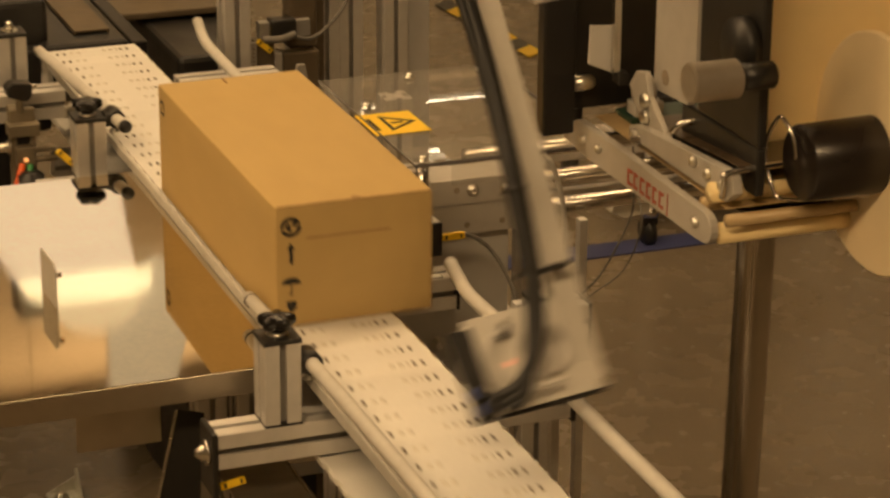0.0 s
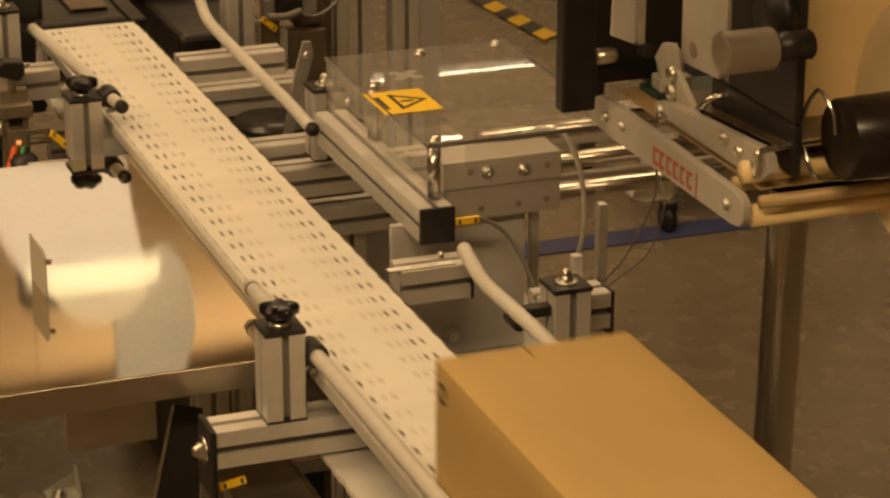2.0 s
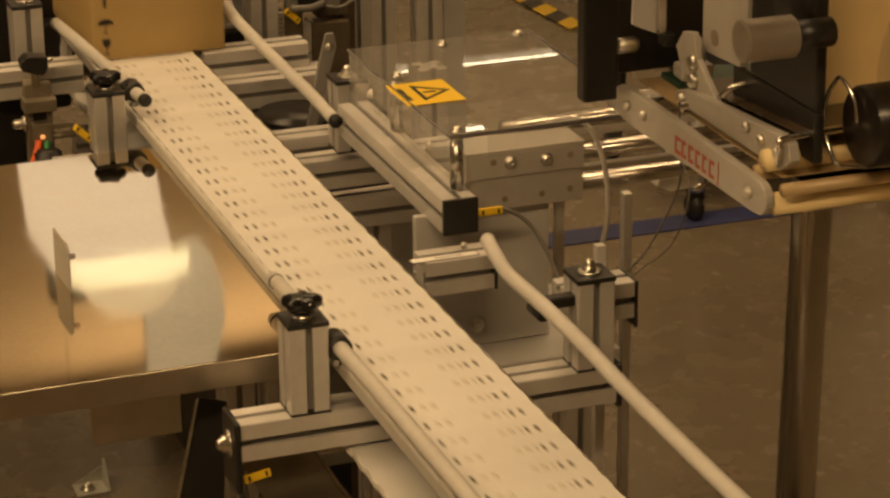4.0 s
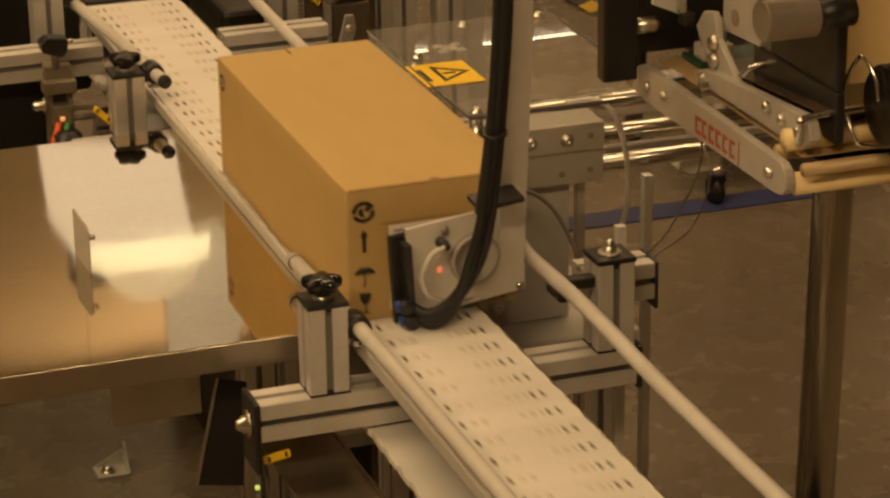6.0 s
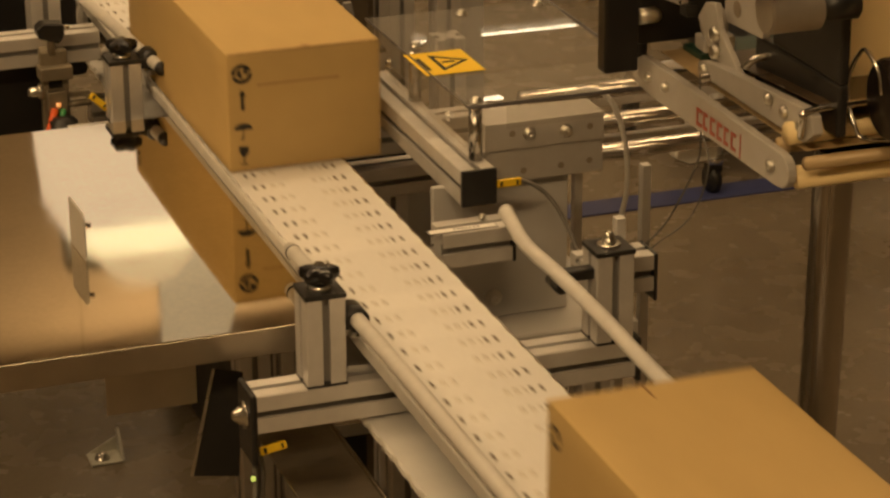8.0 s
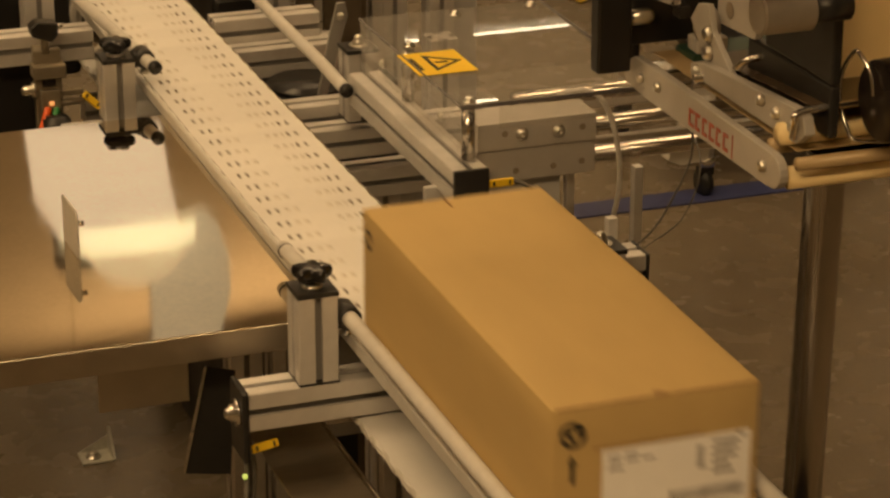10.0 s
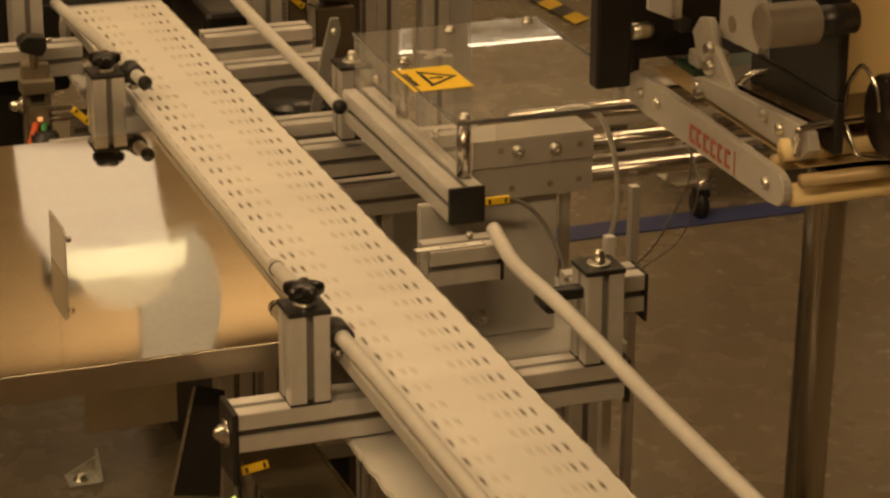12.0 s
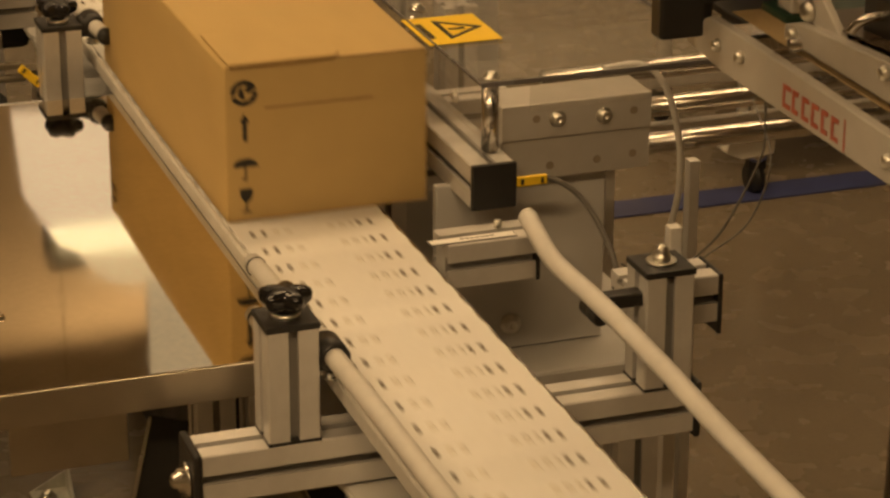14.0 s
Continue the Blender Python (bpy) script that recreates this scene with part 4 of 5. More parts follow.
def labelling_machine():
    e = empty("labelling_machine", POLE_X, POLE_Y, 0, "label dispenser with a roll of backing paper on a steel pole", "labelling machine")
    T = Matrix.Translation(-e.location) @ LABELLER
    def put(name, bm, mat, label="", smooth=False, parent=None):
        bm.transform(T)
        return part(name, bm, mat, parent or e, label, smooth)
    part("pole", tube([(0.010, 0, 0.012), (0.047, 0, 1.85)], 0.0260, seg=40, straight=True), POLISHED, e, "polished stainless pole", True)
    part("base_plate", turned([(0.20, 0), (0.20, 0.01), (0.035, 0.012), (0.03, 0.04)]), DARK, e, "", True)
    part("cross_tube", tube([(0.032, 0, 1.66), (-0.27, -0.50, 1.66)], 0.022, straight=True), POLISHED, e, "", True)
    put("head_body", block(0.124, 0.149, -0.96, -0.79, 1.66, 1.80, 0.006), DARK)
    put("head_body", block(0.115, 0.123, -0.965, -0.83, 1.436, 1.475, 0.002), BLACK, "black body under the side plate")
    sp = put("side_plate", outline([(-0.780, 1.472), (-0.782, 1.80), (-0.857, 1.80), (-0.857, 1.50), (-0.845, 1.476)], 0.006, (0.113, 0, 0), FACE_X), PLATE, "aluminium side plate with holes")
    for y, z in ((-0.802, 1.487), (-0.806, 1.56)):
        put("drilled_hole", turned([(0.0065, 0), (0.0065, 0.0005), (0.0055, 0.0006)], (0.1128, y, z), "-x", 18), SLOT, "dark drilled hole", parent=sp)
    # Black plate put in for the dark depth between side plate and paper web.
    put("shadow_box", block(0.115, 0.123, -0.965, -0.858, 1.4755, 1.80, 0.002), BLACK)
    arm_pts = [(-0.668, 1.400), (-0.676, 1.412), (-0.700, 1.4245), (-0.760, 1.4250), (-0.945, 1.4235)]
    arm_pts += [(-0.947 - 0.0145 * math.sin(a), 1.4105 + 0.0130 * math.cos(a)) for a in (math.pi * k / 8 for k in range(1, 8))]
    arm_pts += [(-0.94, 1.3970), (-0.72, 1.3960)]
    arm = put("peel_arm", outline(arm_pts, 0.007, (0.080, 0, 0), FACE_X, 0.0006), PLATE, "flat aluminium peel arm")
    letters = bmesh.new()
    for k, w in enumerate((0.0098, 0.0075, 0.0085, 0.0085, 0.0075, 0.0085)):
        y = -0.806 - k * 0.0122
        merge(letters, block(0.0793, 0.0798, y - w, y, 1.4118, 1.4146))
        merge(letters, block(0.0793, 0.0798, y - w, y, 1.4008, 1.4036))
        merge(letters, block(0.0793, 0.0798, y - 0.0026, y, 1.4036, 1.4118))
    merge(letters, block(0.0793, 0.0798, -0.8835, -0.8825, 1.3985, 1.4170))
    put("maker_mark", letters, REDINK, "red printed maker's mark of plain bars", parent=arm)["kind"] = "stuff"
    for y, z, r in ((-0.715, 1.411, 0.0034), (-0.748, 1.413, 0.0034), (-0.935, 1.4105, 0.0038)):
        put("arm_screw", turned([(r * 1.2, 0), (r * 1.2, 0.0015), (r * 0.9, 0.004), (r * 0.4, 0.0045)], (0.080, y, z), "-x", 16), ZINC, "", True, arm)
    upper = put("upper_bar", outline([(-0.775, 1.431), (-0.775, 1.440), (-0.79, 1.445), (-0.955, 1.458), (-0.966, 1.455), (-0.970, 1.443), (-0.955, 1.432)], 0.008, (0.094, 0, 0), FACE_X, 0.0006), PLATE, "upper clamping bar")
    for y, z in ((-0.90, 1.448), (-0.925, 1.446), (-0.952, 1.4445), (-0.788, 1.437)):
        put("arm_screw", turned([(0.0046, 0), (0.0046, 0.0015), (0.0036, 0.004), (0.0015, 0.0045)], (0.094, y, z), "-x", 16), ZINC, "", True, upper)
    put("rod", cyl((0.088, -0.795, 1.433), "x", 0.004, 0.16), STEEL, "", True)
    br = put("bracket", outline([(-0.757, 1.470), (-0.770, 1.485), (-0.788, 1.489), (-0.797, 1.470), (-0.838, 1.443), (-0.826, 1.436), (-0.795, 1.444), (-0.775, 1.453)], 0.005, (0.101, 0, 0), FACE_X, 0.0005), PLATE, "angled aluminium bracket with two bolts")
    for y, z in ((-0.792, 1.466), (-0.793, 1.452)):
        put("arm_screw", turned([(0.0065, 0), (0.0065, 0.0015), (0.005, 0.0045), (0.002, 0.005)], (0.101, y, z), "-x", 16), ZINC, "", True, br)
    put("pivot_disc", cyl((0.102, -0.772, 1.468), "x", 0.014, 0.012, 0.001), PLATE, "", True)
    for y, z, r, m in ((-0.938, 1.4345, 0.0085, WEB), (-0.954, 1.4065, 0.0085, WEB), (-0.968, 1.4215, 0.005, COPPER), (-0.925, 1.421, 0.006, COPPER)):
        put("web_roller", cyl((0.089, y, z), "x", r, 0.165, 0.0008), m, "web roller wrapped in backing paper" if m is WEB else "brown web roller", True)
    put("drive_knob", cyl((0.045, -0.984, 1.541), "x", 0.0150, 0.040, 0.0012, seg=72), KNOBMETAL, "round brushed metal drive cylinder")
    put("drive_collar", cyl((0.085, -0.984, 1.541), "x", 0.0105, 0.03, 0.001), BLACK, "black collar", True)
    put("black_drum", cyl((0.100, -0.945, 1.552), "x", 0.024, 0.015, 0.002, seg=36), BLACK, "black drum", True)
    put("wire_rail", tube([(0.092, -0.955, 1.437), (0.090, -0.962, 1.452), (0.094, -0.962, 1.458), (0.15, -0.955, 1.458), (0.25, -0.95, 1.458)], 0.0028), STEEL, "bent steel wire guide", True)
    put("wire_rail", tube([(0.100, -0.845, 1.455), (0.104, -0.852, 1.463), (0.12, -0.856, 1.466), (0.17, -0.856, 1.468)], 0.0028), STEEL, "", True)
    put("sensor_board", block(0.115, 0.2, -0.735, -0.70, 1.425, 1.431, 0.001), GREENBOARD, "dark green sensor board")
    put("sensor_housing", block(0.118, 0.145, -0.735, -0.715, 1.4315, 1.444, 0.002), GREYPAINT)
    put("air_hose", tube([(0.118, -0.62, 1.508), (0.118, -0.62, 1.474), (0.117, -0.62, 1.445), (0.114, -0.62, 1.416), (0.113, -0.62, 1.397)], 0.0062), RUBBER, "black air hose behind the peel nose", True)
    put("hose_ring", turned([(0.0068, -0.0025), (0.0074, -0.002), (0.0074, 0.002), (0.0068, 0.0025)], (0.117, -0.62, 1.433), "z", 20), BLUE, "blue ring on the air hose", True)
    # Added dark sheet that stands for the dim inside of the head.
    put("dark_backing", block(0.081, 0.160, -0.690, -0.665, 1.430, 1.62, 0.002), DARK, "dark backing panel added behind the head")
    put("dark_web", outline([(-0.778, 1.4455), (-0.778, 1.4463), (-0.957, 1.4608), (-0.957, 1.4600)], 0.140, (0.104, 0, 0), FACE_X), DARKWEB, "dark brown label web over the clamping bar")
    put("web_shield", block(0.122, 0.250, -0.958, -0.700, 1.4115, 1.4135), DARK, "dark shield plate under the web")
    put("guide_clamp", block(0.094, 0.103, -0.752, -0.738, 1.468, 1.478, 0.001), BLACK, "", parent=sp)
    put("guide_post", block(0.0905, 0.0965, -0.7485, -0.7425, 1.4785, 1.60), STEEL, "", parent=sp)
    put("label_guide", outline([(0.073, 1.518), (0.096, 1.516), (0.097, 1.474), (0.072, 1.485)], 0.004, (0, -0.74, 0), FACE_Y, 0.0005), GREYPAINT, "label guide plate")
    put("nose_block", block(0.088, 0.23, -0.70, -0.672, 1.398, 1.409, 0.002), STEEL, "steel peel nose")
    put("nose_joint", cyl((0.070, -0.674, 1.411), "x", 0.006, 0.016, 0.001), STEEL, "", True)
    put("guide_web", block(0.096, 0.245, -0.955, -0.70, 1.4258, 1.4264), COPPER, "brown label web on the peel arm")
    put("paper_web", block(0.150, 0.305, -0.8955, -0.895, 1.405, 1.80), WEB, "hanging web of yellowish backing paper")
    return e


LABEL_MACHINE = labelling_machine()


def paper_roll():
    e = empty("paper_roll", 0.5904, -0.3842, 1.2446, "roll of yellowish label backing paper with a black core", "paper roll")
    part("flange", turned([(0.030, -0.004), (0.094, -0.0035), (0.0955, -0.002), (0.0955, 0.001), (0.03, 0.0015)], (-0.017, 0, 0), "x", 64), ROLLSIDE, e, "cream flange disc")
    part("paper", cyl((-0.0145, 0, 0), "x", 0.075, 0.12, 0.001, seg=56), WEB, e, "wound backing paper", True)
    part("core", turned([(0.0275, -0.084), (0.0295, -0.082), (0.0305, -0.02), (0.032, -0.004)], (0, 0, 0), "x", 40), material("satin_black_core", (0.016, 0.012, 0.010), 0.3, 0, 40, 0.15), e, "black plastic core", True)
    loop = [(-0.012, 0.0, -0.0335)] + [(-0.04, 0.006, -0.0345), (-0.075, 0.016, -0.036)]
    loop += [(-0.090 - 0.004 * math.sin(a), 0.036 * math.sin(a) * 0.95 + 0.002, -0.036 * math.cos(a)) for a in (0.45 + k * 0.32 for k in range(8))]
    loop += [(-0.088, 0.004, 0.020), (-0.0865, 0.0, 0.004)]
    part("wire_clip", tube(loop, 0.0015), STEEL, e, "bent bright wire clip round the core", True)
    for ob in e.children:
        ob.data.transform(Matrix.Scale(1.38, 4))
    return e


ROLL = paper_roll()


def applicator_drive():
    e = empty("applicator_drive", 0.36, 0.02, 1.14, "black applicator drive cover beside the swing arm", "drive housing")
    part("cover", block(-0.014, 0.026, -0.015, 0.008, 0.028, 0.62, 0.003), DARK, e, "black drive cover")
    part("shaft", tube([(-0.01, -0.01, 0.272), (-0.14, -0.052, 0.278)], 0.012, straight=True), STEEL, e, "", True)
    part("mount_arm", tube([(0.0, 0.0, 0.58), (0.40, 0.252, 0.58)], 0.02, straight=True), POLISHED, e, "", True)
    part("guide_screw", turned([(0.009, 0), (0.009, 0.025), (0.006, 0.03)], (0.026, 0.0, 0.085), "x", 18), ZINC, e, "", True)
    return e


applicator_drive()


# ---- swing arm with the label pad ----
def swing_arm():
    e = empty("swing_arm", 0.228, -0.033, 1.415, "aluminium swing arm with a label pad and black air hoses", "swing arm")
    part("bar", block(-0.008, 0.026, -0.004, 0.006, -0.50, 0.03, 0.001), PADPLATE, e, "flat aluminium bar")
    tilt = Matrix.Rotation(radians(-9), 4, "X")
    at = Matrix.Translation((0, 0.0, -0.461))
    def put(name, bm, mat, label="", smooth=False, parent=None):
        bm.transform(at @ tilt)
        return part(name, bm, mat, parent or e, label, smooth)
    put("back_plate", outline([(-0.118, -0.052), (0.026, -0.052), (0.026, 0.010), (0.026, 0.045), (-0.004, 0.058), (-0.118, 0.058)], 0.004, (0, -0.001, 0), FACE_Y, 0.0006), PADPLATE, "bright aluminium back plate")
    put("pad", block(-0.136, 0.024, 0.0035, 0.0125, -0.056, 0.050, 0.001), BLACK, "black foam label pad")
    put("fan_rim", turned([(0.030, 0.0), (0.030, 0.007), (0.026, 0.008), (0.0255, 0.001)], (-0.038, -0.0012, 0.004), "-y", 36), PLATE, "round fan opening rim", True)
    put("side_bar", block(-0.1265, -0.1185, -0.016, 0.004, -0.056, 0.045, 0.001), BLACK, "black side bar")
    for x, z in ((0.018, 0.028), (0.018, -0.045), (-0.108, -0.046), (-0.072, 0.046)):
        put("plate_screw", turned([(0.0052, 0), (0.0052, 0.002), (0.004, 0.005), (0.0018, 0.0055)], (x, -0.0012, z), "-y", 16), ZINC, "", True)
    put("fitting", turned([(0.006, 0), (0.006, 0.012), (0.0035, 0.014), (0.0035, 0.02)], (-0.078, -0.0015, 0.034), "-y", 16), BLACK, "black push-in fitting", True)
    put("red_led", block(-0.083, -0.078, -0.003, -0.0012, -0.003, 0.003), RED_LED, "small red glowing led")
    put("clear_tube", tube([(-0.078, -0.018, 0.034), (-0.098, -0.022, 0.030), (-0.112, -0.022, 0.008), (-0.104, -0.022, -0.018), (-0.075, -0.022, -0.034), (-0.038, -0.022, -0.037)], 0.0030), CLEARTUBE, "thin milky air tube", True)
    for k, (dz, dx) in enumerate(((-0.026, 0.0), (-0.044, 0.004))):
        put("blue_fitting", cyl((-0.142 + dx, -0.014, dz), "x", 0.0068, 0.02, 0.001), BLUE, "blue push-in fitting", True)
        put("elbow", turned([(0.0085, 0), (0.0085, 0.013), (0.006, 0.014)], (-0.132 + dx, -0.012, dz), "-y", 18), BLACK, "", True)
    for k, (dx, dy) in enumerate(((0.0, 0.0), (0.008, -0.004), (-0.006, -0.006))):
        low = [(-0.126, -0.018, -0.487 - 0.014 * (k % 2)), (-0.108, -0.034, -0.492 - 0.008 * k), (-0.084, -0.043, -0.474 - 0.008 * k), (-0.062 + dx, -0.045, -0.435), (-0.046 + dx, -0.038 + dy, -0.375),
               (-0.033 + dx, -0.028 + dy, -0.28), (-0.026 + dx, -0.024 + dy, -0.15), (-0.028 + dx, -0.024 + dy, -0.05), (-0.028 + dx, -0.02 + dy, 0.04)]
        part("air_hose", tube(low, 0.0052 if k else 0.006, 8, 12), RUBBER, e, "black rubber air hose", True)
    part("cable_tie", turned([(0.012, -0.002), (0.0145, -0.0018), (0.0145, 0.0018), (0.012, 0.002)], (-0.032, -0.030, -0.28), "z", 20), BLACK, e, "", True)
    part("cable_tie", block(-0.050, 0.006, -0.036, -0.004, -0.375, -0.369, 0.001), BLACK, e)
    part("hose_sleeve", tube([(-0.046, -0.038, -0.375), (-0.032, -0.030, -0.28), (-0.024, -0.028, -0.15), (-0.026, -0.024, -0.02), (-0.030, -0.022, 0.04)], 0.0102), RUBBER, e, "braided black hose sleeve", True)
    part("hub", cyl((-0.03, 0.0, 0.0), "x", 0.022, 0.06, 0.002), PLATE, e, "", True)
    return e


ARM = swing_arm()


# ---- background machines ----
def far_frame():
    e = empty("equipment_rack", 0.66, 1.62, 0, "aluminium machine frame of tall slotted posts", "equipment rack")
    for x in (-0.075, -0.030, 0.055):
        part("post", strut("z", (x, 0.0, 0.0), 1.7), STRUT, e, "tall slotted aluminium post")
    part("panel", block(0.10, 0.145, 0.01, 0.04, 0.0, 1.7, 0.002), GREYPAINT, e, "pale grey upright panel")
    part("rail", strut("x", (-0.55, 0.0, 0.62), 0.47), STRUT, e)
    part("rail", strut("x", (-0.55, 0.0, 0.50), 0.47), STRUT, e)
    return e


far_frame()


def near_frame():
    e = empty("equipment_rack", 0.42, 0.86, 0, "low aluminium frame beside the infeed end of the belt", "equipment rack")
    part("rail", strut("x", (-0.18, 0.0, 0.79), 0.30), STRUT, e, "slotted aluminium rail")
    part("rail", strut("x", (-0.15, 0.01, 0.722), 0.40), STRUT, e, "slotted aluminium rail")
    for x in (-0.05, 0.085):
        part("post", strut("z", (x, 0.03, 0.0), 0.72), STRUT, e, "slotted aluminium post")
    part("post", strut("z", (0.13, 0.28, 0.0), 0.86), STRUT, e)
    part("rail", strut("x", (-0.185, 0.37, 0.853), 0.165), STRUT, e, "slotted aluminium rail")
    part("rail", strut("x", (-0.185, 0.32, 0.817), 0.175), STRUT, e, "slotted aluminium rail")
    part("rail_leg", strut("z", (-0.035, 0.372, 0.0), 0.852), STRUT, e)
    part("infill_panel", block(-0.10, 0.11, 0.12, 0.125, 0.3, 0.715), GREYPAINT, e, "pale infill panel")
    return e


near_frame()


def motor_unit():
    e = empty("drive_motor", 0.325, 1.14, 0, "black drive motor with coloured air tubes below the belt", "motor")
    part("housing", block(-0.06, 0.10, -0.10, 0.12, 0.62, 0.815, 0.02), DARK, e, "black motor housing")
    part("cover", cyl((0.02, -0.02, 0.815), "z", 0.06, 0.012, 0.003), BLACK, e, "", True)
    part("orange_tube", tube([(0.115, -0.06, 0.806), (0.112, -0.105, 0.812), (0.085, -0.135, 0.812), (0.045, -0.140, 0.806)], 0.006), ORANGE, e, "orange air tube", True)
    part("green_tube", tube([(0.125, -0.06, 0.80), (0.122, -0.11, 0.803), (0.10, -0.145, 0.800)], 0.004), GREEN, e, "green air tube", True)
    part("stand", block(-0.04, 0.08, -0.06, 0.06, 0, 0.62), DARK, e)
    lever = part("lever", outline([(0.004, 0.835), (0.018, 0.835), (0.030, 0.880), (0.052, 0.955), (0.048, 0.975), (0.036, 0.975), (0.024, 0.930)], 0.006, (0, -0.13, 0), FACE_Y, 0.0008), GROOVE, e, "grey sheet lever")
    part("lever_bolt", turned([(0.006, 0), (0.006, 0.002), (0.004, 0.005)], (0.040, -0.130, 0.955), "-y", 16), ZINC, lever, "", True)
    part("side_cover", block(0.105, 0.19, 0.05, 0.12, 0.55, 0.79, 0.006), DARK, e, "dark side cover")
    return e


motor_unit()


def infeed_machine():
    """Dark machine over the infeed end: base, plate and actuator."""
    e = empty("infeed_machine", 0.25, 1.75, 0, "dark machine with a round actuator behind the infeed end", "machine")
    part("base", block(0.045, 0.205, -0.28, 0.25, 0.0, 0.865, 0.01), BLACK, e, "dark machine base")
    part("top_plate", block(-0.02, 0.22, -0.05, 0.3, 0.872, 0.885, 0.003), BROWN, e, "brown metal top plate")
    part("actuator", turned([(0.045, 0), (0.047, 0.008), (0.040, 0.010), (0.036, 0.016), (0.036, 0.12), (0.03, 0.125)], (0.10, 0.10, 0.885)), BRASS, e, "round brass-coloured actuator", True)
    part("side_case", block(-0.50, -0.16, -0.22, 0.3, 0.74, 0.97, 0.01), DARK, e, "dark side case")
    part("case_leg", block(-0.36, -0.30, 0.22, 0.28, 0.0, 0.7395), DARK, e)
    for x0, x1, z0, z1 in ((-0.112, -0.109, 0.858, 0.902), (-0.055, -0.052, 0.858, 0.902), (-0.112, -0.052, 0.9025, 0.9055)):
        part("channel", block(x0, x1, -0.20, 0.06, z0, z1, 0.0005), BROWN, e, "open brown sheet channel")
    part("terminal_strip", block(0.17, 0.26, -0.34, -0.32, 0.90, 0.93, 0.002), GROOVE, e, "grooved terminal strip")
    return e


infeed_machine()


def sensor_stand():
    e = empty("sensor_stand", -0.044, 1.145, 0.806, "sensor on a yellow-zinc bracket with coloured air tubes", "sensor")
    part("bracket", block(-0.018, 0.022, -0.015, 0.0, -0.02, 0.105, 0.002), BRASS, e, "yellow-zinc bracket")
    part("bracket_wing", block(-0.022, 0.026, -0.03, 0.0, 0.065, 0.085, 0.002), BRASS, e)
    part("rod", cyl((0.0, -0.012, 0.10), "z", 0.006, 0.04), BRASS, e, "", True)
    part("clamp_head", outline([(-0.020, 0.128), (0.010, 0.118), (0.018, 0.128), (0.018, 0.146), (-0.012, 0.150), (-0.022, 0.142)], 0.026, (0, -0.024, 0), FACE_Y, 0.002), BLACK, e, "black clamp head")
    part("stand_arm", block(-0.012, 0.012, 0.0, 0.034, 0.072, 0.10, 0.001), BRASS, e)
    part("slot_mark", block(-0.008, 0.012, -0.0165, -0.0155, 0.050, 0.062), DARK, e)
    part("lever_bar", block(-0.006, 0.05, -0.024, -0.016, 0.036, 0.044, 0.001), BRASS, e, "yellow-zinc lever bar")
    part("clamp_screw", cyl((0.016, -0.01, 0.138), "x", 0.004, 0.012), ZINC, e, "", True)
    part("lens_rod", cyl((0.012, -0.02, 0.025), "x", 0.005, 0.04), BRASS, e, "", True)
    part("lens_block", block(-0.012, 0.016, -0.0305, -0.015, 0.018, 0.048, 0.001), BRASS, e)
    part("amber_led", block(-0.002, 0.005, -0.034, -0.0305, 0.026, 0.032, 0.001), AMBER_LED, e, "small amber led")
    part("pivot_bolt", turned([(0.012, 0), (0.012, 0.004), (0.008, 0.005), (0.008, 0.016), (0.004, 0.02)], (-0.018, -0.01, 0.045), "-x", 18), ZINC, e, "", True)
    part("pressure_body", cyl((0.004, -0.05, -0.045), "z", 0.020, 0.06, 0.004), DARK, e, "dark valve body", True)
    part("orange_tube", tube([(-0.004, -0.03, 0.022), (-0.012, -0.042, 0.006), (-0.024, -0.052, -0.018), (-0.036, -0.058, -0.06)], 0.0055), ORANGE, e, "orange air tube", True)
    part("green_tube", tube([(0.008, -0.03, 0.020), (0.002, -0.044, 0.004), (-0.004, -0.052, -0.02), (-0.008, -0.056, -0.06)], 0.005), GREEN, e, "green air tube", True)
    part("holder", block(-0.012, 0.035, -0.10, 0.003, -0.035, -0.0205, 0.002), DARK, e)
    return e


sensor_stand()
cable_tag((-0.010, 0.985, 0.876), 0, -20, 45)


def machine_beam():
    e = empty("machine_beam", -0.50, 1.18, 0, "slotted aluminium beam beside the infeed end of the belt", "beam")
    part("beam", strut("x", (0.0, 0.0, 0.875), 0.537), STRUT, e, "slotted aluminium beam")
    part("leg", strut("z", (0.0, 0.0, 0.0), 0.874), STRUT, e, "slotted aluminium leg")
    part("dark_cover", block(0.05, 0.456, 0.05, 0.11, 0.45, 0.873, 0.004), DARK, e, "dark cover under the beam")
    return e


machine_beam()


